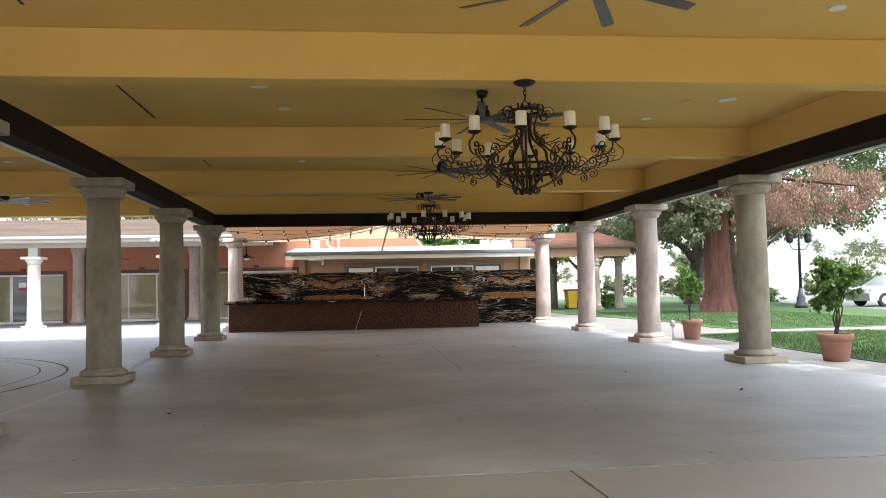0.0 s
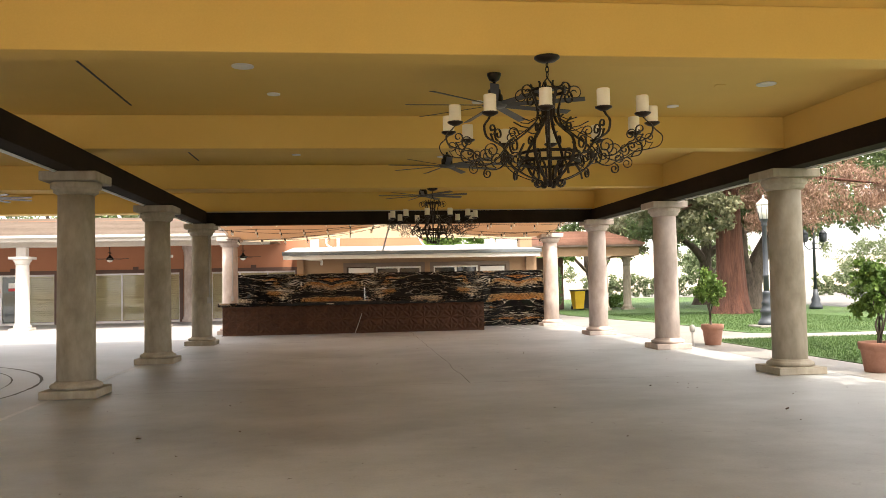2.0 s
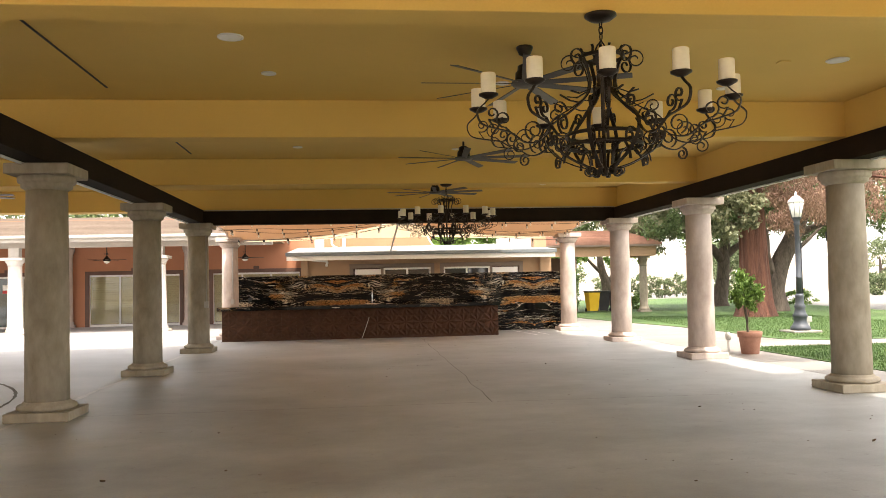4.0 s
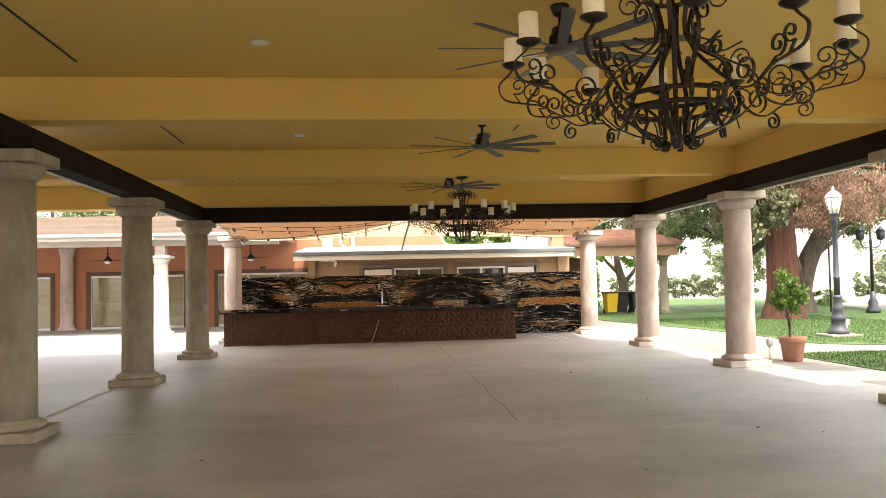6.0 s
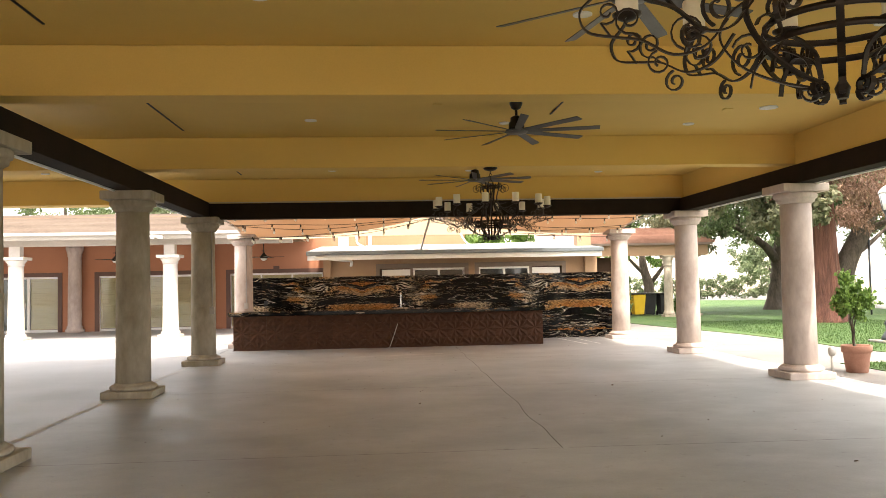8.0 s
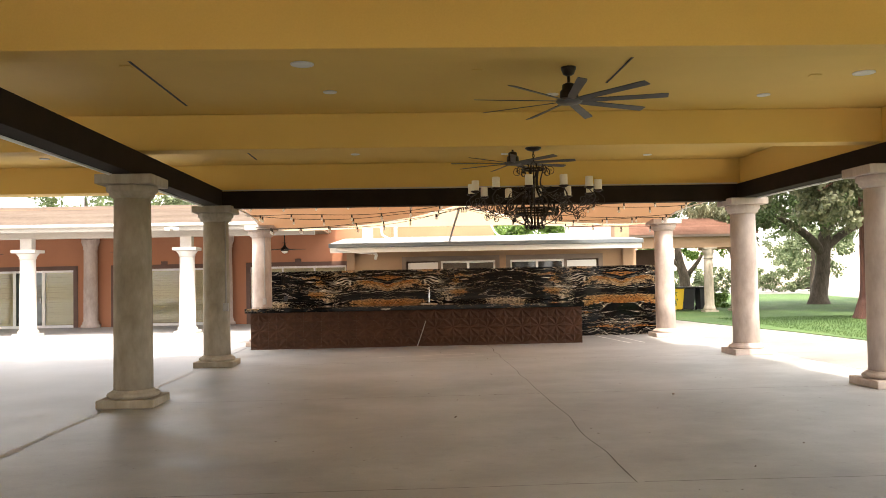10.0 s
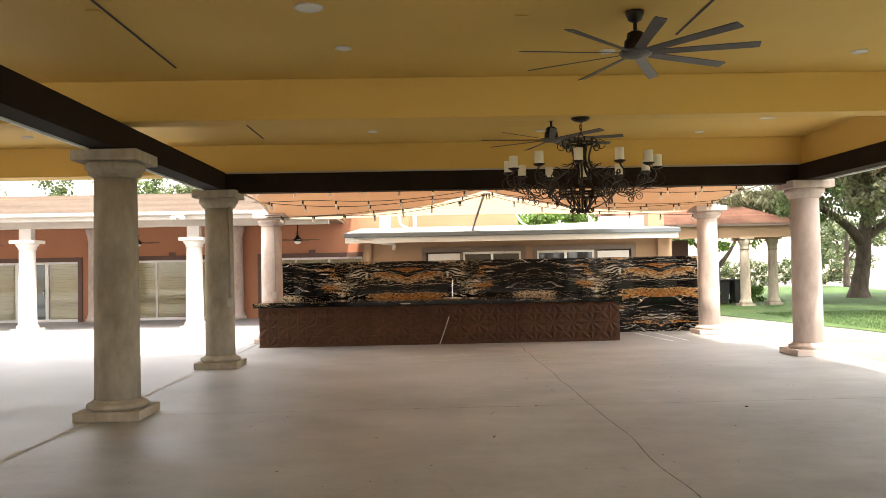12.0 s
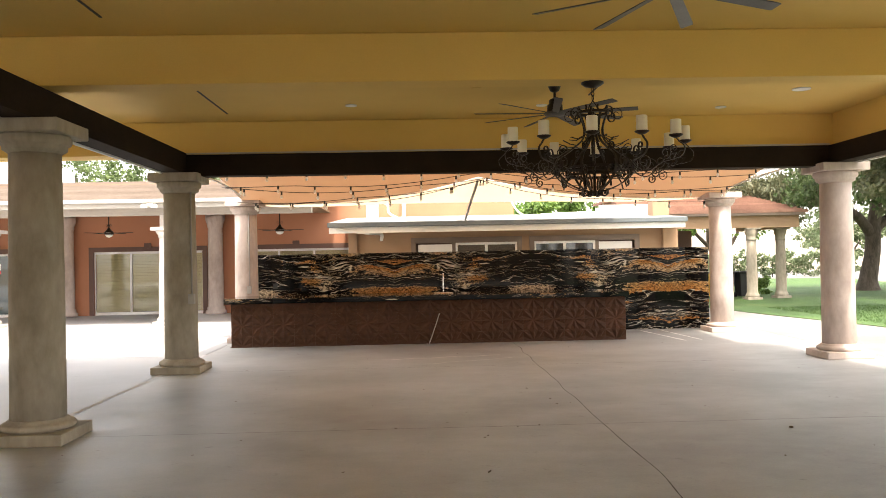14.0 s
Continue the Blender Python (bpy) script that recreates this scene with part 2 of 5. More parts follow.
def granite():
    """Black stone with gold clouds and pale veins, book-matched every 3.2 m."""
    m, nt, b, vec = base("black_gold_granite", 0.07, 0, "World")
    sep = nt.nodes.new("ShaderNodeSeparateXYZ")
    nt.links.new(vec, sep.inputs[0])
    off = nt.nodes.new("ShaderNodeMath")
    off.operation, off.inputs[1].default_value = "ADD", 10.1
    nt.links.new(sep.outputs[0], off.inputs[0])
    pp = nt.nodes.new("ShaderNodeMath")
    pp.operation, pp.inputs[1].default_value = "PINGPONG", 3.2
    nt.links.new(off.outputs[0], pp.inputs[0])
    zz = nt.nodes.new("ShaderNodeMath")
    zz.operation = "ADD"
    nt.links.new(sep.outputs[2], zz.inputs[0])
    nt.links.new(sep.outputs[1], zz.inputs[1])
    com = nt.nodes.new("ShaderNodeCombineXYZ")
    nt.links.new(pp.outputs[0], com.inputs[0])
    nt.links.new(zz.outputs[0], com.inputs[2])
    vec = com.outputs[0]
    def colour_noise(v, scale, detail):
        n = nt.nodes.new("ShaderNodeTexNoise")
        n.inputs["Scale"].default_value, n.inputs["Detail"].default_value = scale, detail
        nt.links.new(v, n.inputs["Vector"])
        return n.outputs["Color"]

    warped = mixed(nt, 0.55, vec, colour_noise(scaled(nt, vec, 0.6, 1, 1.0), 1.1, 2.0), "ADD")
    warped = mixed(nt, 0.07, warped, colour_noise(vec, 6.0, 3.0), "ADD")

    def contour(stretch, scale, width, light, gaps):
        f = noise_node(nt, scaled(nt, warped, *stretch), scale, 3.0, 0.55)
        line = ramp(nt, f, [(0.5 - width * 1.5, (0, 0, 0)), (0.5, light), (0.5 + width * 1.5, (0, 0, 0))])
        show = ramp(nt, noise_node(nt, scaled(nt, warped, 0.7, 1, 1.6), gaps, 3), [(0.40, (0, 0, 0)), (0.58, (1, 1, 1))])
        return mixed(nt, 1.0, line, show, "MULTIPLY")

    col = mixed(nt, 1.0, (0.004, 0.0036, 0.0036), contour((0.28, 1, 2.6), 1.5, 0.007, (0.62, 0.56, 0.46), 1.3), "ADD")
    col = mixed(nt, 1.0, col, contour((0.2, 1, 3.6), 2.3, 0.006, (0.5, 0.44, 0.36), 1.9), "ADD")
    col = mixed(nt, 1.0, col, contour((0.4, 1, 2.2), 3.4, 0.006, (0.30, 0.22, 0.14), 2.4), "ADD")
    clouds = noise_node(nt, scaled(nt, warped, 0.33, 1, 2.5), 1.6, 3, 0.5)
    crumbs = noise_node(nt, scaled(nt, warped, 1, 1, 2.2), 17, 5, 0.75)
    hue = noise_node(nt, scaled(nt, warped, 0.5, 1, 1.5), 1.2, 2)
    bright = ramp(nt, hue, [(0.42, (0.46, 0.20, 0.055)), (0.52, (0.48, 0.27, 0.10)), (0.62, (0.56, 0.46, 0.32))])
    gold = mixed(nt, 1.0, bright, ramp(nt, crumbs, [(0.40, (0.02, 0.015, 0.012)), (0.48, (0.45, 0.42, 0.4)), (0.62, (1, 1, 1))]), "MULTIPLY")
    mask = ramp(nt, mixed(nt, 0.22, clouds, crumbs), [(0.553, (0, 0, 0)), (0.572, (1, 1, 1))])
    col = mixed(nt, mask, col, gold)
    b.inputs["Specular IOR Level"].default_value = 0.16
    nt.links.new(col, b.inputs["Base Color"])
    return m


GRANITE = granite()


def glass(name, tint, rough=0.02):
    m, nt, b, vec = base(name, rough)
    b.inputs["Base Color"].default_value = (*tint, 1)
    b.inputs["Specular IOR Level"].default_value = 0.9
    nt.links.new(ramp(nt, noise_node(nt, vec, 0.8, 2), [(0.3, (rough,) * 3), (0.7, (rough + 0.05,) * 3)]), b.inputs["Roughness"])
    return m


DARKGLASS = glass("dark_window_glass", (0.02, 0.025, 0.025))
GREENGLASS = glass("green_door_glass", (0.012, 0.03, 0.028))
FROSTED = plain("frosted_lamp_glass", (0.75, 0.75, 0.70), (0.85, 0.85, 0.82), 0.3, big=3, fine=30, bump=0.05)
SLAT = plain("shutter_slat", (0.50, 0.43, 0.25), (0.60, 0.53, 0.33), 0.55, big=1, fine=20, bump=0.1)
SIGNRED = plain("red_sign", (0.5, 0.02, 0.02), (0.6, 0.03, 0.03), 0.5, bump=0)


def grass_mat():
    m, nt, b, vec = base("lawn", 0.85, 0, "World")
    n1, n2 = noise_node(nt, vec, 0.5, 5, 0.65), noise_node(nt, vec, 35, 4, 0.7)
    col = ramp(nt, mixed(nt, 0.45, n1, n2), [(0.3, (0.022, 0.06, 0.012)), (0.52, (0.055, 0.118, 0.024)), (0.74, (0.13, 0.14, 0.045))])
    nt.links.new(col, b.inputs["Base Color"])
    bumped(nt, b, n2, 0.9, 0.04)
    return m


LAWN = grass_mat()


# ---- building helpers ----
def box(bm, x0, x1, y0, y1, z0, z1, bevel=0.0):
    vs = [bm.verts.new((x, y, z)) for z in (z0, z1) for x, y in ((x0, y0), (x1, y0), (x1, y1), (x0, y1))]
    fs = [bm.faces.new([vs[i] for i in f]) for f in ((3, 2, 1, 0), (4, 5, 6, 7), (0, 1, 5, 4), (1, 2, 6, 5), (2, 3, 7, 6), (3, 0, 4, 7))]
    if bevel:
        es = list({e for f in fs for e in f.edges})
        bmesh.ops.bevel(bm, geom=es, offset=bevel, segments=2, affect="EDGES", profile=0.5)


def lathe(bm, profile, segs=24, x=0.0, y=0.0, z=0.0, caps=True):
    rings = []
    for r, h in profile:
        rings.append([bm.verts.new((x + r * math.cos(a), y + r * math.sin(a), z + h)) for a in (2 * math.pi * i / segs for i in range(segs))])
    for a, b in zip(rings, rings[1:]):
        for i in range(segs):
            bm.faces.new((a[i], a[(i + 1) % segs], b[(i + 1) % segs], b[i])).smooth = True
    if caps:
        bm.faces.new(rings[0][::-1])
        bm.faces.new(rings[-1])


def sweep(bm, pts, sizes, segs=6, flat=None, caps=True):
    """A tube through pts; sizes: radius or one for each point. flat=(width, thickness, side): a flat bar whose width runs along side."""
    pts = [Vector(p) for p in pts]
    if not hasattr(sizes, "__len__"):
        sizes = [sizes] * len(pts)
    rings, up = [], Vector((0, 0, 1))
    for i, p in enumerate(pts):
        d = (pts[min(i + 1, len(pts) - 1)] - pts[max(i - 1, 0)]).normalized()
        if flat:
            s = Vector(flat[2]).normalized()
            n = d.cross(s).normalized()
            w, t = flat[0] / 2, flat[1] / 2
            rings.append([bm.verts.new(p + s * a * w + n * b * t) for a, b in ((1, 1), (-1, 1), (-1, -1), (1, -1))])
        else:
            if abs(d.dot(up)) > 0.98:
                up = Vector((1, 0, 0))
            n = (up - d * up.dot(d)).normalized()
            s = d.cross(n)
            up = n
            rings.append([bm.verts.new(p + (n * math.cos(a) + s * math.sin(a)) * sizes[i]) for a in (2 * math.pi * k / segs for k in range(segs))])
    k = len(rings[0])
    for a, b in zip(rings, rings[1:]):
        for i in range(k):
            f = bm.faces.new((a[i], a[(i + 1) % k], b[(i + 1) % k], b[i]))
            f.smooth = not flat
    if caps:
        bm.faces.new(rings[0][::-1])
        bm.faces.new(rings[-1])


def linked(name, bm, material):
    bmesh.ops.recalc_face_normals(bm, faces=bm.faces)
    me = bpy.data.meshes.new(name)
    bm.to_mesh(me)
    bm.free()
    me.materials.append(material)
    return new(name, me)


def part(name, bm, material, parent, label=""):
    ob = linked(name, bm, material)
    ob.parent = parent
    return tagged(ob, label)


def shared(name, me, parent, m):
    ob = new(name, me)
    ob.parent = parent
    ob.matrix_local = m
    return ob


def thing(name, label, category, x=0, y=0, z=0, rz=0, group=""):
    ob = new(name)
    ob.empty_display_size = 0.1
    ob.matrix_world = pose(x, y, z, 0, 0, rz)
    return tagged(ob, label, category, group)


def setting(name, bm, material, label="", parent=None):
    ob = linked(name, bm, material)
    ob.parent = parent
    return tagged(ob, label, "", "", "structure")


def boxes(*dims, bevel=0.0):
    bm = bmesh.new()
    for d in dims:
        box(bm, *d, bevel)
    return bm


def tube(pts, r, segs=6):
    bm = bmesh.new()
    sweep(bm, pts, r, segs)
    return bm


def turned(profile, segs=24, x=0, y=0, z=0, caps=True):
    bm = bmesh.new()
    lathe(bm, profile, segs, x, y, z, caps)
    return bm


def sheet(points, z0, z1):
    """A flat slab with the outline given."""
    bm = bmesh.new()
    f = bm.faces.new([bm.verts.new((x, y, z1)) for x, y in points])
    r = bmesh.ops.extrude_face_region(bm, geom=[f])
    for v in r["geom"]:
        if isinstance(v, bmesh.types.BMVert):
            v.co.z = z0
    return bm


def smooth_path(pts, n=6):
    """Catmull-Rom through pts."""
    P = [Vector(p) for p in pts]
    P = [2 * P[0] - P[1]] + P + [2 * P[-1] - P[-2]]
    out = []
    for i in range(1, len(P) - 2):
        for k in range(n):
            t = k / n
            a, b, c, d = P[i - 1], P[i], P[i + 1], P[i + 2]
            out.append(0.5 * ((2 * b) + (c - a) * t + (2 * a - 5 * b + 4 * c - d) * t * t + (3 * b - a - 3 * c + d) * t ** 3))
    out.append(P[-2])
    return out


def leaf_mesh(name, blobs, per, size, material, parent, seed, droop=0.3, label="", strands=False):
    """Many small folded leaves scattered in clumps. blobs: centre and radii."""
    rng = np.random.RandomState(seed)
    k = int(per)
    rows = []
    for cx, cy, cz, rx, ry, rz in blobs:
        sub = rng.normal(size=(max(6, k // 45), 3))
        sub /= np.linalg.norm(sub, axis=1)[:, None]
        sub *= rng.uniform(0.35, 1.0, (len(sub), 1))
        p = (sub[rng.randint(len(sub), size=k)] + rng.normal(scale=0.17, size=(k, 3))) * (rx, ry, rz) + (cx, cy, cz)
        d = rng.normal(size=(k, 3))
        d[:, 2] -= droop * 2
        d /= np.linalg.norm(d, axis=1)[:, None]
        e = np.cross(d, rng.normal(size=(k, 3)))
        e /= np.linalg.norm(e, axis=1)[:, None] + 1e-9
        h = np.cross(d, e)
        L = size * rng.uniform(0.6, 1.3, (k, 1))
        W = L * (0.16 if strands else 0.42)
        mid = p + d * L * 0.5 + h * W * 0.3
        rows.append(np.stack([p, mid + e * W, p + d * L, mid - e * W], axis=1).reshape(-1, 3))
    V = np.concatenate(rows)
    F = [t for q in range(0, len(V), 4) for t in ((q, q + 1, q + 2), (q, q + 2, q + 3))]
    me = bpy.data.meshes.new(name)
    me.from_pydata(V.tolist(), [], F)
    me.materials.append(material)
    ob = new(name, me)
    ob.parent = parent
    return tagged(ob, label)


# ---- ground and floors ----
setting("ground", sheet([(-700, -700), (700, -700), (700, 900), (-700, 900)], -0.3, -0.08), DRYLAND, "pale dry ground stretching to the hazy distance")
setting("floor", sheet([(-3.99, 6.31), (7.6, 6.31), (7.6, 33.9), (-3.99, 33.9)], -0.07, 0.0), CONCRETE, "worn grey concrete pavilion floor")
setting("floor_entry", sheet([(-3.99, -12), (7.6, -12), (7.6, 6.29), (-3.99, 6.29)], -0.07, 0.0), CONCRETE_ENTRY, "lighter concrete slab at the pavilion entry")
setting("floor_patio", sheet([(-40, -12), (-4.01, -12), (-4.01, 39.3), (-40, 39.3)], -0.07, 0.0), PATIO, "pale patio concrete beside the pavilion")
setting("pavement", sheet([(7.61, -12), (8.7, -12), (8.7, 20.6), (25, 20.6), (25, 21.9), (11.6, 22.0), (10.8, 22.6), (10.6, 23.5), (10.75, 26), (10.5, 29), (9.8, 33), (9.4, 36), (9.4, 43), (7.61, 43)], -0.07, 0.0), CONCRETE_LIGHT, "concrete garden walkway with a branch path")
setting("floor_back", sheet([(-3.99, 33.91), (7.6, 33.91), (7.6, 43), (-3.99, 43)], -0.07, 0.0), CONCRETE)
setting("lawn_near", sheet([(8.72, -12), (27, -12), (25, 20.58), (8.72, 20.58)], -0.07, 0.012), LAWN, "short green lawn beside the walkway")
setting("lawn_far", sheet([(25, 21.92), (22, 30), (22.6, 34), (26, 55), (27.5, 64), (20, 66), (14, 62), (9.42, 52), (9.42, 36), (9.82, 33), (10.52, 29), (10.77, 26), (10.62, 23.5), (10.82, 22.62), (11.6, 22.02)], -0.07, 0.012), LAWN, "short green lawn with yellowing patches under trees")
setting("road", sheet([(25.1, 21.9), (27.2, -12), (60, -12), (75, 90), (14, 90), (10, 66.5), (20, 66.1), (27.6, 64.1), (26.1, 55), (22.7, 34), (22.1, 30)], -0.07, -0.02), ROAD, "pale sunlit car park asphalt")


def wavy_strip(name, pts, width, seed, material=JOINT, z=0.0, wob=0.03, label=""):
    rng = random.Random(seed)
    bm = bmesh.new()
    P = smooth_path([(x + rng.uniform(-wob, wob), y + rng.uniform(-wob, wob), z) for x, y in pts], 8)
    last = None
    for i, p in enumerate(P):
        d = (P[min(i + 1, len(P) - 1)] - P[max(i - 1, 0)]).normalized()
        n = Vector((-d.y, d.x, 0))
        w = width * rng.uniform(0.45, 1.2) / 2
        row = [bm.verts.new(p + n * w + Vector((0, 0, 0.004))), bm.verts.new(p - n * w + Vector((0, 0, 0.004)))]
        if last:
            bm.faces.new((last[0], last[1], row[1], row[0]))
        last = row
    return setting(name, bm, material, label)


def run(a, b, n):
    return [(a[0] + (b[0] - a[0]) * i / n, a[1] + (b[1] - a[1]) * i / n) for i in range(n + 1)]


wavy_strip("floor_crack", run((1.9, 13.65), (1.96, 27.15), 22), 0.011, 3, label="long jagged crack in the concrete")
wavy_strip("floor_joint", run((1.7, 6.28), (1.9, 1.0), 8), 0.018, 4, wob=0.01)
wavy_strip("floor_joint", run((1.95, 13.65), (5.2, 13.6), 10), 0.01, 5, wob=0.008)
wavy_strip("floor_joint", run((-3.9, 18.7), (7.0, 18.75), 14), 0.01, 6, wob=0.008)
wavy_strip("floor_joint", run((-3.9, 23.5), (7.0, 23.55), 14), 0.01, 7, wob=0.008)
wavy_strip("floor_joint", run((-3.9, 13.62), (1.9, 13.65), 10), 0.01, 8, wob=0.006)
wavy_strip("patio_edge_mark", run((-3.98, 1.5), (-3.98, 26.0), 32), 0.09, 9, PALEMARK, wob=0.02, label="whitish worn edge of the patio slab")
wavy_strip("pale_mark", run((-0.6, 24.6), (1.5, 25.0), 8), 0.10, 10, PALEMARK, wob=0.06)
wavy_strip("pale_mark", run((0.1, 23.9), (1.7, 24.5), 8), 0.05, 12, PALEMARK, wob=0.06)
# two slivers of sunlight on the floor, drawn as white strips
wavy_strip("white_line", run((5.13, 29.1), (5.4, 26.7), 4), 0.07, 11, WHITE, wob=0.0, label="sliver of sunlight painted white on the concrete")
wavy_strip("white_line", run((5.6, 29.1), (5.75, 26.8), 4), 0.05, 13, WHITE, wob=0.0, label="sliver of sunlight painted white on the concrete")
wavy_strip("patio_ring", [(-11 + 6.25 * math.cos(a), 14 + 6.25 * math.sin(a)) for a in (math.pi * i / 40 * 2 for i in range(41))], 0.06, 14, wob=0.0, label="dark circular joint in the patio concrete")
wavy_strip("patio_ring", [(-11 + 5.8 * math.cos(a), 14 + 5.8 * math.sin(a)) for a in (math.pi * i / 40 * 2 for i in range(41))], 0.03, 15, wob=0.0)
for yy in (1.5, 6.3, 11.1, 15.9, 20.7, 25.5, 30.3, 35.1):
    wavy_strip("pavement_joint", run((7.62, yy), (8.68 if yy < 24 else 9.3, yy), 3), 0.014, int(yy * 10), wob=0.0)

# ---- pavilion roof ----
setting("ceiling", boxes((-22, 7.5, 0.6, 24.2, 4.0, 4.4)), OCHRE, "smooth ochre-painted stucco pavilion ceiling")
for y0 in (3.4, 8.43, 13.47, 18.5):
    setting("beam_ochre", boxes((-22, 6.9, y0, y0 + 0.34, 3.51, 3.998), bevel=0.008), OCHRE, "ochre-painted cross beam below the ceiling")
setting("beam_ochre", boxes((-22, 6.9, 23.6, 24.15, 3.475, 3.998), bevel=0.008), OCHRE, "ochre-painted end beam above the dark beam")
setting("fascia_side", boxes((6.9, 7.2, 2.0, 24.15, 3.475, 3.998)), OCHRE)
setting("beam_side_left", boxes((-3.92, -3.62, 2.0, 23.86, 3.17, 3.5), bevel=0.006), DARKWOOD, "dark brown painted side beam on the columns")
setting("beam_side_right", boxes((6.81, 7.11, 2.0, 23.86, 3.17, 3.472), bevel=0.006), DARKWOOD, "dark brown painted side beam on the columns")
setting("beam_end", boxes((-3.615, 6.805, 23.55, 23.86, 3.13, 3.47), bevel=0.006), DARKWOOD, "dark brown painted end beam")
# light catching the ledge's top edge is put into this strip's pale colour
setting("trim_end", boxes((-3.6, 6.8, 23.5, 23.545, 3.474, 3.494)), FASCIA, "thin ledge above the dark end beam, coloured pale for its lit edge")
setting("trim_left", boxes((-3.96, -3.925, 2.0, 23.86, 3.15, 3.5)), WHITE, "white trim board along the dark beam")
setting("trim_right", boxes((7.115, 7.17, 2.0, 24.15, 3.15, 3.47)), WHITE, "white trim board along the dark beam")
for xx, a, b in ((-2.8, 0, 0), (2.5, 0, 0)):
    for y0 in (3.8, 8.85, 13.9, 18.9):
        if xx < 0 or y0 > 10:
            setting("ceiling_slot", boxes((xx - 0.012, xx + 0.012, y0, y0 + (3.98 if xx < 0 else 2.9), 3.992, 3.9995)), CABLE, "thin dark slot in the ceiling")

# ---- columns ----
column = thing("column", "weathered beige cast-stone round column on square plinth", "column", -3.77, 8.63, 0, group="pavilion columns")
part("plinth", boxes((-0.385, 0.385, -0.385, 0.385, 0, 0.115), bevel=0.012), CASTSTONE, column)
part("base", turned([(0.325, 0.115), (0.347, 0.13), (0.354, 0.15), (0.347, 0.172), (0.325, 0.188), (0.292, 0.192), (0.288, 0.208), (0.266, 0.225)], 32), CASTSTONE, column)
part("shaft", turned([(0.263, 0.225), (0.26, 0.9), (0.257, 1.6), (0.251, 2.2), (0.245, 2.86)], 32), CASTSTONE, column)
part("capital", turned([(0.247, 2.855), (0.268, 2.872), (0.296, 2.888), (0.302, 2.892), (0.305, 2.932), (0.31, 2.936), (0.336, 2.95), (0.346, 2.975), (0.342, 3.02), (0.33, 3.035)], 32), CASTSTONE, column)
part("abacus", boxes((-0.385, 0.385, -0.385, 0.385, 3.035, 3.168), bevel=0.012), CASTSTONE, column)
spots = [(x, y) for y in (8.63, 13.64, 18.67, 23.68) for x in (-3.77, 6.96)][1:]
# right columns past y 17: sunlight is put into a paler stone colour
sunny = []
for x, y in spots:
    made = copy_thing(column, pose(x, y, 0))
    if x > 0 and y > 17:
        tagged(made, "cast-stone round column on square plinth, sunlight in its paler pinkish colour")
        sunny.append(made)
back_column = {}
for x, y in ((-3.73, 28.6), (6.84, 28.6)):
    back_column[x] = copy_thing(column, pose(x, y, 0) @ Matrix.Diagonal((1, 1, 1, 1)))
    back_column[x].scale = (0.97, 0.97, 0.975)
    tagged(back_column[x], "pale pinkish cast-stone column holding the shade sail")


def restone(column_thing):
    """Gives a copied column the pinkish stone; on the sunny ones its paler colour stands for sunlight."""
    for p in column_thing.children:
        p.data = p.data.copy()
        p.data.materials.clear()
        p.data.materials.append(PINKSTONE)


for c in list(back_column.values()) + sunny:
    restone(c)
for x, y, z0, z1 in ((-3.55, 23.56, 1.25, 3.15), (-3.62, 28.4, 1.22, 2.9)):
    c = thing("conduit", "grey metal conduit with outlet box on a column", "conduit", x, y, 0)
    part("pipe", tube([(0, -0.03, z0), (0, -0.03, z1)], 0.014), GALV, c)
    part("outlet_box", boxes((-0.05, 0.05, -0.1, -0.02, z0 - 0.16, z0), bevel=0.006), GALV, c)
c = thing("floodlight", "small twin floodlight on grey conduit under roof", "light", -7.4, 33.49, 3.36)
part("bracket", boxes((-0.08, 0.08, -0.02, 0.06, 0, 0.08)), WHITE, c)
for dx in (-0.14, 0.14):
    part("lamp_head", turned([(0.05, 0), (0.09, -0.04), (0.09, -0.11)], 14, dx, -0.05, 0.06), WHITE, c)


# ---- ceiling fixtures ----
def fan(x, y, group, turn):
    f = thing("ceiling_fan", "large nine-blade ceiling fan with grey blades, dark motor", "ceiling fan", x, y, 4.0, turn, group)
    part("canopy", turned([(0.085, 0), (0.085, -0.02), (0.06, -0.08), (0.025, -0.1)], 20), IRON, f)
    part("downrod", tube([(0, 0, -0.08), (0, 0, -0.22)], 0.018, 10), IRON, f)
    part("motor", turned([(0.04, -0.18), (0.075, -0.2), (0.08, -0.25), (0.1, -0.27), (0.105, -0.35), (0.09, -0.36)], 24), IRON, f)
    part("hub", turned([(0.14, -0.362), (0.15, -0.38), (0.13, -0.405), (0.05, -0.415)], 24), BLADE, f)
    bm = bmesh.new()
    rows = []
    for r, w, tw in ((0.12, 0.03, -0.24), (0.2, 0.042, -0.26), (0.6, 0.046, -0.25), (1.02, 0.052, -0.23), (1.07, 0.047, -0.23)):
        rows.append([bm.verts.new((r, s * w * math.cos(tw), -0.38 + s * w * math.sin(tw) + h)) for s, h in ((-1, 0.004), (1, 0.004), (1, -0.004), (-1, -0.004))])
    for a, b in zip(rows, rows[1:]):
        for i in range(4):
            bm.faces.new((a[i], a[(i + 1) % 4], b[(i + 1) % 4], b[i]))
    bm.faces.new(rows[0][::-1])
    bm.faces.new(rows[-1])
    first = part("blade", bm, BLADE, f, "slim twisted grey blade")
    for k in range(1, 9):
        tagged(shared("blade", first.data, f, pose(0, 0, 0, 0, 0, 40 * k)), "slim twisted grey blade")
    return f


main_fan = fan(1.87, 5.95, "pavilion ceiling fans", -94)
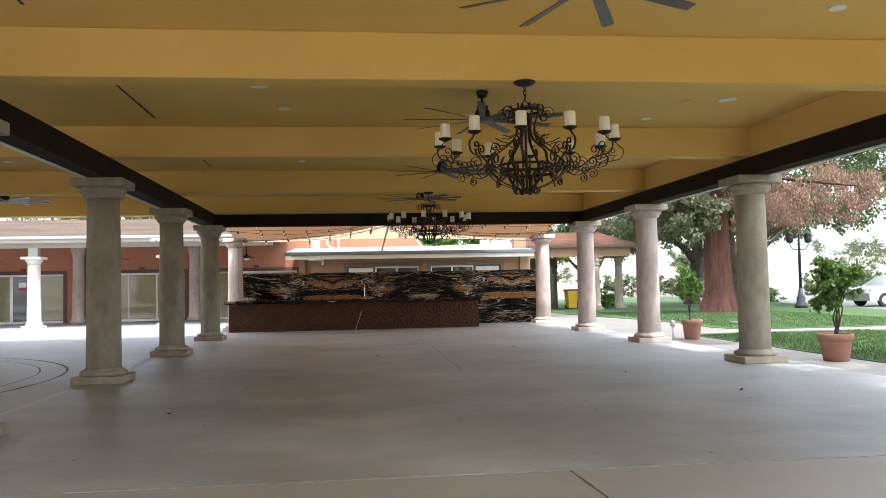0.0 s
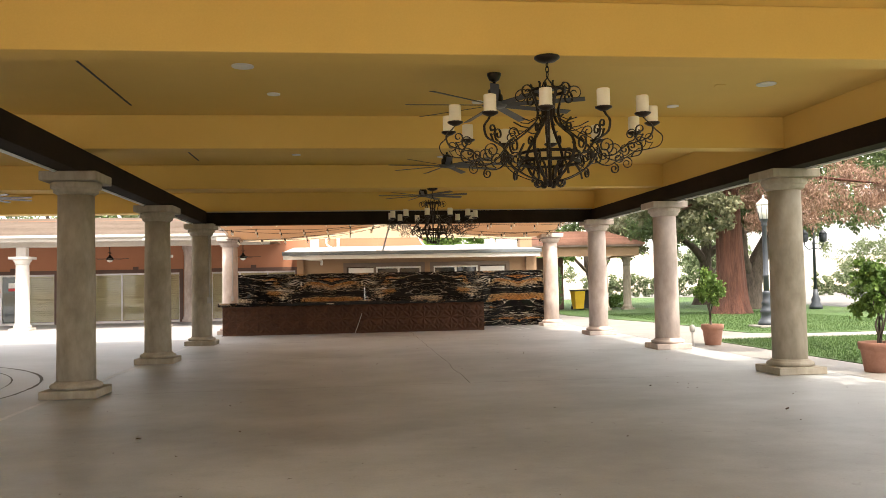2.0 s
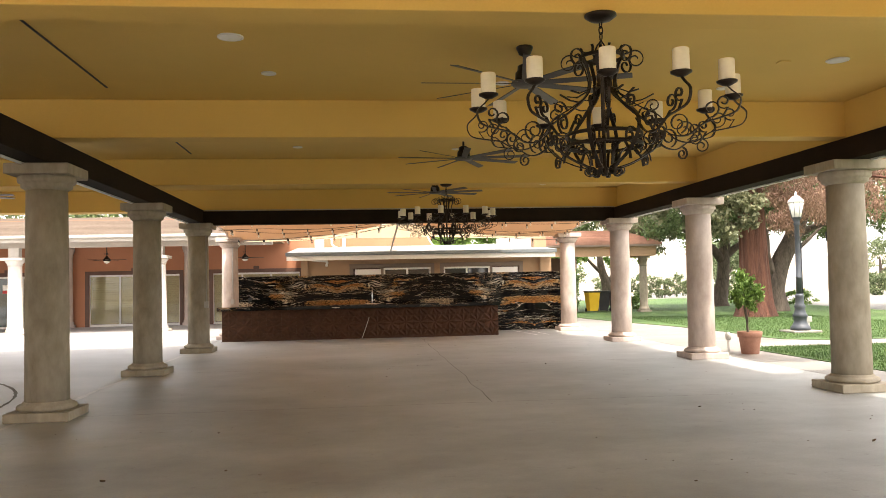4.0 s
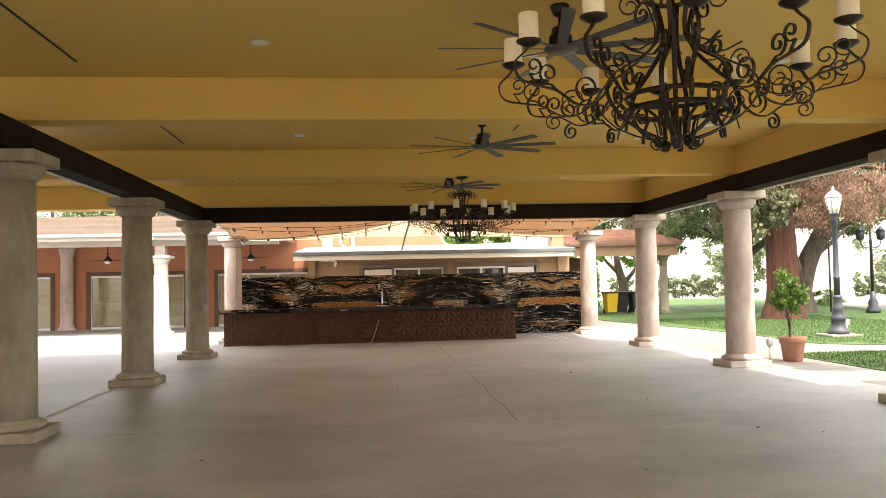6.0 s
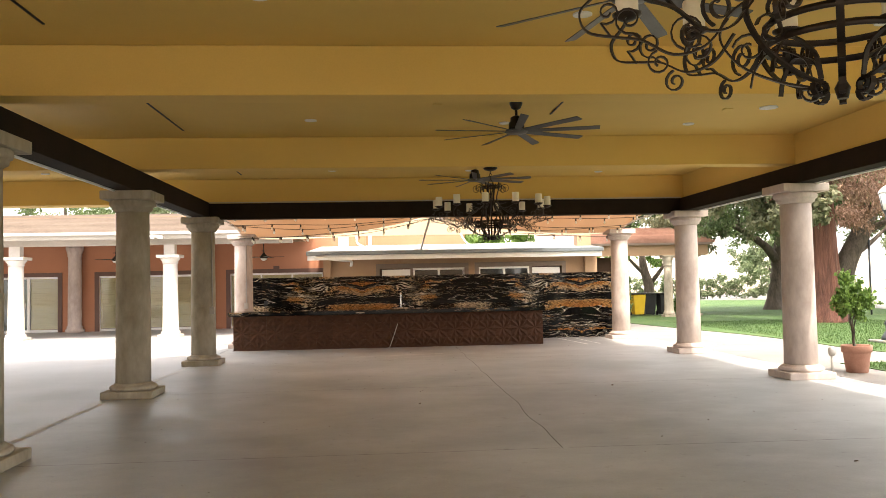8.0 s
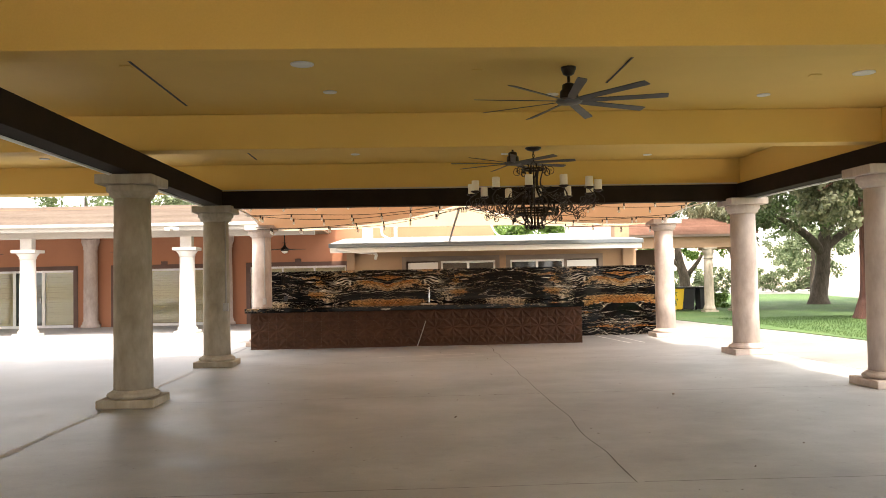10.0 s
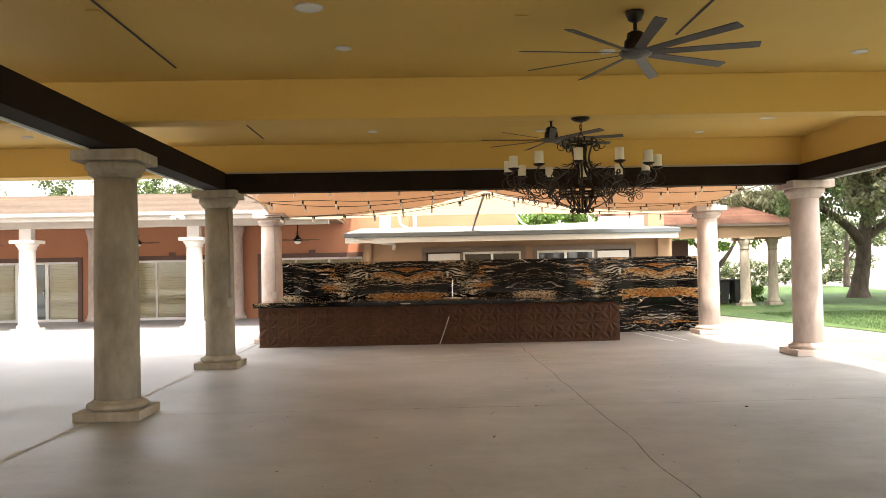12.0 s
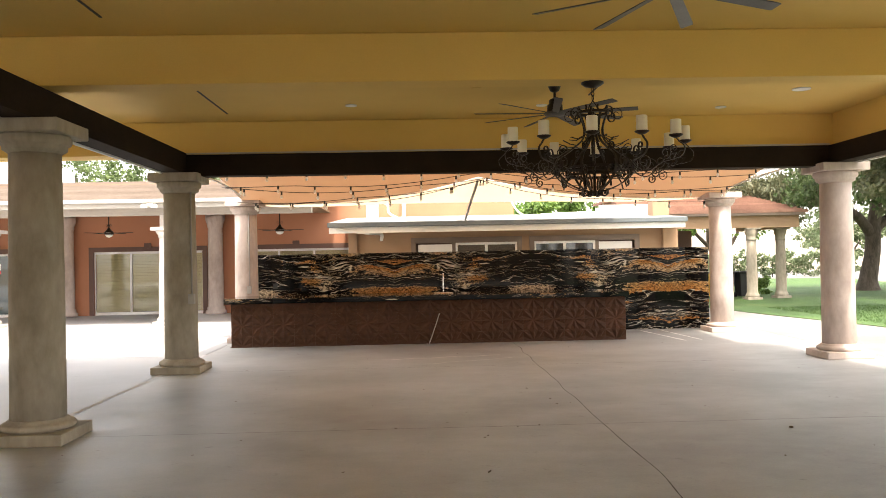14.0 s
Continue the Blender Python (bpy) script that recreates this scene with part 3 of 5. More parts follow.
for x, y, tr in ((1.87, 10.98, -100), (1.89, 16.05, -94), (1.9, 21.1, -97), (-8.1, 20.9, -80), (-8.1, 10.9, -90)):
    copy_thing(main_fan, pose(x, y, 4.0, 0, 0, tr))


def can(x, y, r, group):
    c = thing("recessed_light", "round white recessed ceiling light, switched off" if r < 0.1 else "round white ceiling speaker grille", "recessed light" if r < 0.1 else "ceiling speaker", x, y, 3.998, 0, group)
    part("trim", turned([(r, 0), (r, -0.012), (r * 0.86, -0.016), (r * 0.84, -0.006)], 24), WHITE, c)
    part("lens", turned([(r * 0.83, -0.004), (r * 0.8, -0.012)], 20), FROSTED, c)
    return c


small = can(-0.83, 12.1, 0.085, "recessed lights")
for x, y in ((-0.84, 7.1), (-0.86, 17.14), (-0.88, 22.32), (4.74, 7.44), (4.79, 12.7), (4.76, 17.55), (4.77, 22.86), (1.91, 12.5), (1.94, 17.4), (1.94, 22.5), (-6.56, 17.14), (-6.58, 22.4), (-6.56, 12.1)):
    copy_thing(small, pose(x, y, 3.998))
big = can(-1.05, 10.73, 0.125, "ceiling speakers")
for x, y in ((-1.03, 15.8), (-1.03, 20.8), (5.5, 11.35), (5.46, 16.4), (5.42, 21.55), (5.55, 6.4)):
    copy_thing(big, pose(x, y, 3.998))
plate = tagged(linked("ceiling_plate", boxes((-0.06, 0.06, -0.05, 0.05, -0.012, 0), bevel=0.003), OCHRE), "small square painted cover plate on the ceiling", "cover plate", "cover plates")
plate.matrix_world = pose(0.87, 16.15, 3.998)
for x, y in ((-2.9, 15.85), (4.92, 11.45), (4.92, 16.5), (0.87, 21.2)):
    copy_thing(plate, pose(x, y, 3.998))


# ---- chandeliers ----
def spiral(cx, cz, r, start, turns, n=20, tight=0.25):
    """Scroll in the (out, up) plane winding inwards."""
    return [(cx + r * (1 - (1 - tight) * i / n) * math.cos(start + turns * 2 * math.pi * i / n), cz + r * (1 - (1 - tight) * i / n) * math.sin(start + turns * 2 * math.pi * i / n)) for i in range(n + 1)]


def plane_curve(pts, a):
    return [(u * math.cos(a), u * math.sin(a), w) for u, w in pts]


def smooth2(pts, n=5):
    return [(p.x, p.z) for p in smooth_path([(u, 0, w) for u, w in pts], n)]


def bar(bm, pts2, a, w=0.022, t=0.007):
    sweep(bm, plane_curve(pts2, a), 0, flat=(w, t, (-math.sin(a), math.cos(a), 0)))


def chandelier(x, y):
    c = thing("chandelier", "large black wrought-iron scroll chandelier with twelve candle lights", "chandelier", x, y, 3.51, 15, "wrought-iron chandeliers")
    part("canopy", turned([(0.115, 0), (0.115, -0.015), (0.08, -0.04), (0.02, -0.055)], 24), IRON, c)
    bm = bmesh.new()
    for k in range(3):
        loop = [(0.016 * math.cos(t), 0, 0.03 * math.sin(t)) for t in (2 * math.pi * i / 10 for i in range(11))]
        sweep(bm, [Vector(p if k % 2 else (0, p[0], p[2])) + Vector((0, 0, -0.07 - 0.045 * k)) for p in loop], 0.005, 5, caps=False)
    for s in (-1, 1):
        sweep(bm, [(0, 0, -0.19), (s * 0.035, 0, -0.23), (s * 0.06, 0, -0.285)], 0.006, 5)
    part("chain", bm, IRON, c)
    part("rod", turned([(0.012, -0.26), (0.012, -0.4), (0.028, -0.42), (0.014, -0.45), (0.014, -1.1), (0.03, -1.13), (0.02, -1.17)], 12), IRON, c)
    crown = bmesh.new()
    lathe(crown, [(0.15, -0.30), (0.165, -0.30), (0.165, -0.325), (0.15, -0.325), (0.15, -0.30)], 24, caps=False)
    for k in range(8):
        a = math.pi / 4 * k + 0.2
        bar(crown, [(0.155, -0.3)] + spiral(0.235, -0.345, 0.07, 2.4, -1.35, 22), a, 0.018)
        bar(crown, smooth2([(0.155, -0.31), (0.145, -0.27), (0.16, -0.25)]), a + 0.39, 0.018)
    part("crown", crown, IRON, c)
    rib = bmesh.new()
    prof = smooth2([(0.155, -0.31), (0.12, -0.40), (0.10, -0.5), (0.135, -0.6), (0.27, -0.70), (0.40, -0.78), (0.44, -0.88), (0.36, -1.0), (0.22, -1.08), (0.09, -1.12)])
    bar(rib, prof + spiral(0.105, -1.135, 0.04, 0.4, -1.3, 14), 0, 0.026, 0.008)
    bar(rib, [(0.115, -0.55), (0.19, -0.585), (0.26, -0.57)], 0, 0.018)
    bar(rib, [(0.20, -0.655), (0.28, -0.645), (0.36, -0.61)], 0.06, 0.016)
    bar(rib, [(0.29, -0.72)] + spiral(0.355, -0.70, 0.05, 2.9, -1.2, 16), 0, 0.018)
    bar(rib, smooth2([(0.10, -1.1), (0.13, -1.0), (0.24, -0.95), (0.31, -1.02), (0.33, -1.09)]), 0.0, 0.02)
    bar(rib, spiral(0.33, -0.93, 0.065, 0.2, 1.3, 18), 0.0, 0.018)
    first = part("rib", rib, IRON, c, "curved iron basket rib with scrolls")
    for k in range(1, 8):
        tagged(shared("rib", first.data, c, pose(0, 0, 0, 0, 0, 45 * k)), "curved iron basket rib with scrolls")
    for zz, r in ((-0.865, 0.27), (-0.94, 0.27)):
        part("hoop", turned([(r, zz), (r + 0.008, zz), (r + 0.008, zz - 0.026), (r, zz - 0.026), (r, zz)], 32, caps=False), IRON, c)
    arm = bmesh.new()
    bar(arm, smooth2([(0.41, -0.83), (0.50, -0.93), (0.62, -0.955), (0.74, -0.89), (0.84, -0.87), (0.955, -0.84), (0.985, -0.76), (0.93, -0.70), (0.90, -0.665)]), 0, 0.018, 0.008)
    bar(arm, spiral(0.56, -0.865, 0.075, -1.3, 1.5, 22), 0, 0.016)
    bar(arm, spiral(0.675, -0.985, 0.05, 1.4, -1.4, 18), 0, 0.016)
    bar(arm, [(0.74, -0.89)] + spiral(0.79, -0.80, 0.06, -1.8, 1.4, 18), 0, 0.016)
    bar(arm, [(0.86, -0.87)] + spiral(0.875, -0.765, 0.05, -1.0, -1.3, 16), 0, 0.016)
    arm0 = part("arm", arm, IRON, c, "scrolled iron arm")
    cup0 = part("cup", turned([(0.012, -0.67), (0.03, -0.665), (0.066, -0.645), (0.068, -0.635), (0.03, -0.638)], 18, 0.9), IRON, c, "iron drip pan")
    can0 = part("candle", turned([(0.05, -0.637), (0.052, -0.63), (0.052, -0.50), (0.049, -0.493), (0.042, -0.493), (0.04, -0.51)], 20, 0.9), CANDLE, c, "cream candle sleeve")
    for k in range(1, 12):
        for nm, o, lb in (("arm", arm0, "scrolled iron arm"), ("cup", cup0, "iron drip pan"), ("candle", can0, "cream candle sleeve")):
            tagged(shared(nm, o.data, c, pose(0, 0, 0, 0, 0, 30 * k)), lb)
    return c


lamp_a = chandelier(1.9, 8.47)
copy_thing(lamp_a, pose(1.88, 18.67, 3.51, 0, 0, 17))

# ---- bar island and granite wall ----
island = thing("bar_island", "long brown bar island with carved star-relief front panels", "bar counter", 0, 0, 0)
part("body", boxes((-3.78, 4.30, 27.26, 28.25, 0, 0.885)), TILERED, island)
part("toe_strip", boxes((-3.80, 4.32, 27.225, 27.258, 0, 0.012)), TILERED, island)
part("worktop", boxes((-3.9, 4.37, 27.12, 28.4, 0.89, 1.0), bevel=0.008), GRANITE, island, "polished black and gold granite worktop")


def star_tile(first=0, last=16):
    """A square panel carved as a sixteen-ray star; fewer rays give the half panels at the edges."""
    bm = bmesh.new()
    w, h = 0.2115, 0.2165
    mid = bm.verts.new((0, -0.004, 0))
    ring, inner, back = [], [], []
    for i in range(first, last + 1):
        a = 2 * math.pi * i / 16
        cx, cz = math.cos(a), math.sin(a)
        s = min(w / max(abs(cx), 1e-6), h / max(abs(cz), 1e-6))
        x, z = cx * s, cz * s
        ring.append(bm.verts.new((x, -0.006 if i % 2 else -0.022, z)))
        k = 0.5 if i % 2 else 0.66
        inner.append(bm.verts.new((x * k, -0.003 if i % 2 else -0.04, z * k)))
        back.append(bm.verts.new((x, 0.004, z)))
    for i in range(last - first):
        bm.faces.new((mid, inner[i], inner[i + 1]))
        bm.faces.new((inner[i], ring[i], ring[i + 1], inner[i + 1]))
        bm.faces.new((ring[i], back[i], back[i + 1], ring[i + 1]))
    return bm


for first, last, zc in ((0, 16, 0.444), (0, 8, 0.012), (8, 16, 0.876)):
    tile0 = part("panel_tile", star_tile(first, last), TILERED, island)
    tile0.matrix_local = pose(-3.78 + 0.2135, 27.252, zc)
    for k in range(1, 19):
        shared("panel_tile", tile0.data, island, pose(-3.78 + 0.2135 + 0.4265 * k, 27.252, zc))

wall_g = thing("granite_wall", "tall polished black granite wall with gold and white veins", "wall", 0, 0, 0)
for k in range(4):
    x0 = -3.9 + k * 2.69
    part("slab", boxes((x0, x0 + 2.686, 29.45, 29.62, 0, 1.88), bevel=0.003), GRANITE, wall_g)
part("cap", boxes((-3.9, 6.86, 29.44, 29.63, 1.882, 1.9)), GRANITE, wall_g)
part("back_counter", boxes((-3.4, 4.2, 28.95, 29.445, 0.9, 0.98), bevel=0.005), GRANITE, wall_g, "granite back counter along the wall")
part("back_cabinet", boxes((-3.3, 4.1, 29.0, 29.44, 0, 0.895)), BROWNTRIM, wall_g)

tap = thing("faucet", "brushed steel bar tap on the granite worktop", "faucet", 0.58, 27.9, 1.0)
part("base_plate", boxes((-0.2, 0.2, -0.05, 0.05, 0, 0.02), bevel=0.005), CHROME, tap)
part("spout", tube(smooth_path([(0, 0, 0), (0, 0, 0.3), (0, -0.02, 0.38), (0, -0.1, 0.42), (0, -0.18, 0.38), (0, -0.19, 0.32)]), 0.016, 10), CHROME, tap)
part("handle", tube([(0.03, 0, 0.1), (0.09, 0, 0.13)], 0.008, 8), CHROME, tap)
for x in (-3.25,):
    o = thing("outlet", "dark outlet box on the granite wall", "outlet", x, 29.44, 1.12)
    part("box", boxes((-0.05, 0.05, -0.03, 0, 0, 0.12), bevel=0.004), BLACKPL, o)
# streak of light down the bar front, modelled as a thin pale tube
streak = tagged(linked("chain_cord", tube(smooth_path([(0.47, 27.19, 0.62), (0.36, 27.19, 0.3), (0.25, 27.18, 0.011), (0.21, 27.12, 0.011)], 8), 0.011, 6), GALV), "thin pale tube standing for a streak of light on the bar front", "cord")

# ---- shade sail and string lights ----
XL, XR = -3.73, 6.84


def sail_height(u, v):
    """u across 0..1, v from the pavilion 0..1 to the far columns."""
    front = 3.66
    back = 3.03 + 0.69 * (1 - abs(2 * u - 1)) ** 2.2
    return front + (back - front) * v - 0.10 * math.sin(math.pi * v) * math.sin(math.pi * u)


bm = bmesh.new()
NU, NV = 28, 12
grid = [[bm.verts.new((XL + (XR - XL) * i / NU, 24.22 + (4.45 + 1.6 * math.sin(math.pi * i / NU)) * j / NV, sail_height(i / NU, j / NV))) for i in range(NU + 1)] for j in range(NV + 1)]
for j in range(NV):
    for i in range(NU):
        bm.faces.new((grid[j][i], grid[j][i + 1], grid[j + 1][i + 1], grid[j + 1][i])).smooth = True
sail = thing("shade_sail", "tan fabric shade sail stretched between the columns", "shade sail")
cloth = part("cloth", bm, CANVAS, sail)
cloth.modifiers.new("thick", "SOLIDIFY").thickness = 0.006
bm = bmesh.new()
sweep(bm, [grid_p for grid_p in smooth_path([(XL + (XR - XL) * i / 8, 24.22 + 4.45 + 1.6 * math.sin(math.pi * i / 8), sail_height(i / 8, 1)) for i in range(9)], 4)], 0.014, 6)
part("edge_rope", bm, WHITE, sail)
for s, x in ((1, XL), (-1, XR)):
    part("side_rope", tube(smooth_path([(x, 24.2, 3.3), (x + s * 0.1, 26.5, 3.22), (x, 28.5, 3.12)], 8), 0.02, 6), WHITE, sail, "pale rope light along the sail edge")
rear = thing("rear_shade_sail", "second pale shade sail behind a steel mast", "shade sail", 0, 0, 0)
bm = bmesh.new()
gv = []
for j in range(9):
    row = []
    for i in range(25):
        u, v = 0.03 + 0.94 * i / 24, j / 8
        near = Vector((XL + (XR - XL) * u, 24.26 + 4.45 + 1.6 * math.sin(math.pi * u), sail_height(u, 1) - 0.02))
        far = Vector((-3.4 + 9.3 * u, 33.05, 3.28))
        p = near.lerp(far, v)
        p.z -= 0.05 * math.sin(math.pi * v)
        row.append(bm.verts.new(p))
    gv.append(row)
for j in range(8):
    for i in range(24):
        bm.faces.new((gv[j][i], gv[j][i + 1], gv[j + 1][i + 1], gv[j + 1][i])).smooth = True
cl = part("cloth", bm, CANVAS_PALE, rear)
cl.modifiers.new("thick", "SOLIDIFY").thickness = 0.006
mast = thing("sail_mast", "dark steel strut holding up the sails", "mast", 1.4, 33.6, 2.8)
part("pole", tube([(0, 0, 0), (0.05, -1.5, 0.36), (0.15, -3.25, 0.84)], 0.035, 12), GALV, mast)
part("bracket", boxes((-0.25, 0.25, -0.1, 0.1, -0.03, 0.03)), GREYTRIM, mast)

for n, (v, k) in enumerate(((0.12, 1), (0.28, 1), (0.44, 1), (0.6, 1), (0.76, 1), (0.9, 1))):
    rng = random.Random(40 + n)
    st = thing("string_light", "black string lights with small bulbs under the sail", "string lights", 0, 0, 0, group="string lights under the sail")
    pts = []
    for i in range(31):
        u = i / 30
        sag = 0.07 + 0.06 * abs(math.sin(u * math.pi * 3 + n))
        vv = min(0.97, v + 0.10 * (u - 0.5) * (1 if n % 2 else -1))
        pts.append(Vector((XL + (XR - XL) * u, 24.22 + (4.45 + 1.6 * math.sin(math.pi * u)) * vv, sail_height(u, vv) - sag - 0.03)))
    part("cord", tube(pts, 0.007, 5), CABLE, st)
    sock = bulb = None
    for i in range(1, 30, 2):
        p = pts[i]
        if sock is None:
            sock = part("socket", turned([(0.012, 0.01), (0.018, -0.01), (0.018, -0.06), (0.014, -0.065)], 8), CABLE, st)
            bulb = part("bulb", turned([(0.012, -0.06), (0.026, -0.09), (0.028, -0.115), (0.012, -0.14)], 8), FROSTED, st)
            sock.location, bulb.location = p, p
        else:
            shared("socket", sock.data, st, Matrix.Translation(p))
            shared("bulb", bulb.data, st, Matrix.Translation(p))

# ---- terracotta building with porch ----
PANE = bpy.data.materials.new("clear_pane")
PANE.use_nodes = True
pb_ = PANE.node_tree.nodes["Principled BSDF"]
pb_.inputs["Transmission Weight"].default_value = 1.0
pb_.inputs["Roughness"].default_value = 0.02
pb_.inputs["IOR"].default_value = 1.45
pb_.inputs["Base Color"].default_value = (0.95, 0.97, 0.94, 1)

house = thing("terracotta_building", "long terracotta stucco building with shingled porch roof", "building", 0, 0, 0)
WY = 39.3
openings = [(-27.0, -23.2), (-21.2, -17.6), (-16.2, -12.78), (-11.2, -7.45), (-6.05, -2.35)]
edges = [-40.0] + [v for o in openings for v in o] + [-0.6]
bm = bmesh.new()
for a, b in zip(edges[0::2], edges[1::2]):
    box(bm, a, b, WY, WY + 0.3, 0, 2.2)
box(bm, -40, -0.6, WY, WY + 0.3, 2.2, 4.55)
part("wall", bm, TERRA, house)
part("side_wall", boxes((-0.9, -0.6, WY + 0.3, 52, 0, 4.55)), TERRA, house)
part("upper_wall", boxes((-5.5, 3.55, 40.2, 40.5, 2.3, 4.25)), TERRA, house)
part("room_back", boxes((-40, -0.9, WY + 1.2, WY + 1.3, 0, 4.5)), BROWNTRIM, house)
slat_me = None
for n, (a, b) in enumerate(openings):
    win = part("window", boxes((a - 0.16, a, WY - 0.05, WY - 0.002, 0, 2.36), (b, b + 0.16, WY - 0.05, WY - 0.002, 0, 2.36), (a, b, WY - 0.05, WY - 0.002, 2.2, 2.36), ((a + b) / 2 - 0.12, (a + b) / 2 + 0.12, WY - 0.07, WY - 0.052, 2.3, 2.48)), BROWNTRIM, house, "dark brown surround with keystone")
    k = 3
    w = (b - a) / k
    door_at = 1 if n == 2 else -1
    fr = [(a, b, WY + 0.05, WY + 0.11, 2.12, 2.198), (a, b, WY + 0.05, WY + 0.11, 0.002, 0.1)]
    for i in range(k + 1):
        xc = a + w * i
        fr.append((max(a, xc - 0.03), min(b, xc + 0.03), WY + 0.045, WY + 0.115, 0.1, 2.12))
    part("frame", boxes(*fr), WHITE, win, "white sliding door frame")
    for i in range(k):
        x0, x1 = a + w * i + 0.03, a + w * (i + 1) - 0.03
        if i == door_at:
            dr = part("door", boxes((x0, x1, WY + 0.06, WY + 0.1, 0.1, 2.12)), GREENGLASS, house, "dark green glazed door with a red notice")
            part("handle", tube([(x1 - 0.1, WY + 0.0, 0.95), (x1 - 0.1, WY + 0.0, 1.2)], 0.015), CHROME, dr)
            part("notice", boxes((x0 + 0.3, x0 + 0.62, WY + 0.052, WY + 0.058, 1.5, 1.62)), SIGNRED, dr, "red strip of a notice")
            part("notice", boxes((x0 + 0.3, x0 + 0.62, WY + 0.052, WY + 0.058, 1.63, 1.85)), WHITE, dr, "white sheet of a notice")
            part("mullion", boxes((x0, x0 + 0.05, WY + 0.04, WY + 0.058, 0.1, 2.12), (x1 - 0.05, x1, WY + 0.04, WY + 0.058, 0.1, 2.12)), WHITE, dr)
            continue
        g = part("pane", boxes((x0, x1, WY + 0.075, WY + 0.081, 0.1, 2.12)), PANE, win)
        g.visible_shadow = False
        part("shutter", boxes((x0, x0 + 0.05, WY + 0.15, WY + 0.18, 0.1, 2.15), (x1 - 0.05, x1, WY + 0.15, WY + 0.18, 0.1, 2.15), (x0 + 0.05, x1 - 0.05, WY + 0.15, WY + 0.18, 1.06, 1.14)), SLAT, win, "cream plantation shutter")
        if n >= 1:
            for j in range(21):
                z = 0.16 + j * 0.096
                if slat_me is None:
                    s0 = part("slat", boxes((-0.54, 0.54, -0.004, 0.004, -0.05, 0.05)), SLAT, win)
                    slat_me = s0.data
                    s0.matrix_local = pose((x0 + x1) / 2, WY + 0.17, z, -28) @ Matrix.Diagonal(((x1 - x0 - 0.1) / 1.08, 1, 1, 1))
                else:
                    shared("slat", slat_me, win, pose((x0 + x1) / 2, WY + 0.17, z, -28) @ Matrix.Diagonal(((x1 - x0 - 0.1) / 1.08, 1, 1, 1)))
        else:
            part("blind", boxes((x0, x1, WY + 0.15, WY + 0.16, 0.1, 2.12)), SLAT, win)
part("porch_beam", boxes((-40, -3.0, 34.15, 34.45, 3.15, 3.42)), FASCIA, house, "white porch beam")
part("porch_ceiling", boxes((-40, -3.0, 33.8, WY, 3.43, 3.5)), TAN, house)
part("fascia", boxes((-40, -2.6, 33.55, 33.7, 3.32, 3.56)), FASCIA, house, "white fascia board")
part("gutter", boxes((-40, -2.6, 33.42, 33.545, 3.45, 3.56), bevel=0.02), FASCIA, house, "white gutter")
for i in range(22):
    y0, y1 = 33.5 + i * 0.36, 33.5 + (i + 1) * 0.36 + 0.05
    z0, z1 = 3.57 + i * 0.056, 3.57 + (i + 1) * 0.056
    part("roof_course", boxes((-40, -2.6, y0, y1, z0, z1 + 0.012)), ROOFPALE, house)
pil = part("pilaster", turned([(0.36, 0), (0.36, 0.1), (0.3, 0.14), (0.3, 0.22), (0.265, 0.26), (0.245, 2.95), (0.275, 3.0), (0.26, 3.05), (0.33, 3.25), (0.33, 3.4)], 20, 0, 0), PINKSTONE, house, "engaged stone column at the wall")
pil.location = (-12.05, WY - 0.24, 0)
for x in (-22.3, -17.2, -6.95):
    tagged(shared("pilaster", pil.data, house, pose(x, WY - 0.24, 0)), "engaged stone column at the wall")
pc0 = thing("porch_column", "white-painted round porch column in bright sun", "column", -12.25, 34.3, 0, group="porch columns")
part("plinth", boxes((-0.36, 0.36, -0.36, 0.36, 0, 0.1), bevel=0.01), WHITESTONE, pc0)
part("shaft", turned([(0.32, 0.1), (0.32, 0.18), (0.265, 0.23), (0.25, 1.4), (0.235, 2.5)], 28), WHITESTONE, pc0)
part("capital", turned([(0.235, 2.5), (0.27, 2.52), (0.25, 2.56), (0.33, 2.66), (0.33, 2.7)], 28), WHITESTONE, pc0)
part("abacus", boxes((-0.38, 0.38, -0.38, 0.38, 2.7, 2.8), bevel=0.01), WHITESTONE, pc0)
part("post", boxes((-0.18, 0.18, -0.15, 0.15, 2.8, 3.15)), WHITESTONE, pc0)
for x in (-22.5, -17.4, -7.15):
    copy_thing(pc0, pose(x, 34.3, 0))


def porch_fan(x, y):
    f = thing("porch_fan", "dark hanging porch fan with white globe light", "ceiling fan", x, y, 3.43, 0, "porch fans")
    part("canopy", turned([(0.07, 0), (0.05, -0.05), (0.02, -0.06)], 14), IRON, f)
    part("rod", tube([(0, 0, -0.05), (0, 0, -0.55)], 0.018, 8), IRON, f)
    sc = bmesh.new()
    for a in range(4):
        bar(sc, spiral(0.06, -0.42, 0.045, 3.1, 1.2, 12), a * math.pi / 2, 0.014, 0.006)
    part("scroll", sc, IRON, f)
    part("motor", turned([(0.03, -0.5), (0.06, -0.56), (0.14, -0.64), (0.15, -0.7), (0.1, -0.72)], 20), IRON, f)
    part("globe", turned([(0.12, -0.72), (0.12, -0.75), (0.08, -0.79), (0.02, -0.81)], 16), FROSTED, f)
    b0 = part("blade", boxes((0.12, 0.75, -0.06, 0.06, -0.672, -0.66), bevel=0.003), IRON, f)
    for k in range(1, 5):
        shared("blade", b0.data, f, pose(0, 0, 0, 0, 0, 72 * k))
    return f


pf = porch_fan(-9.75, 36.8)
for x in (-4.35, -15.0, -20.2):
    copy_thing(pf, pose(x, 36.8, 3.43))

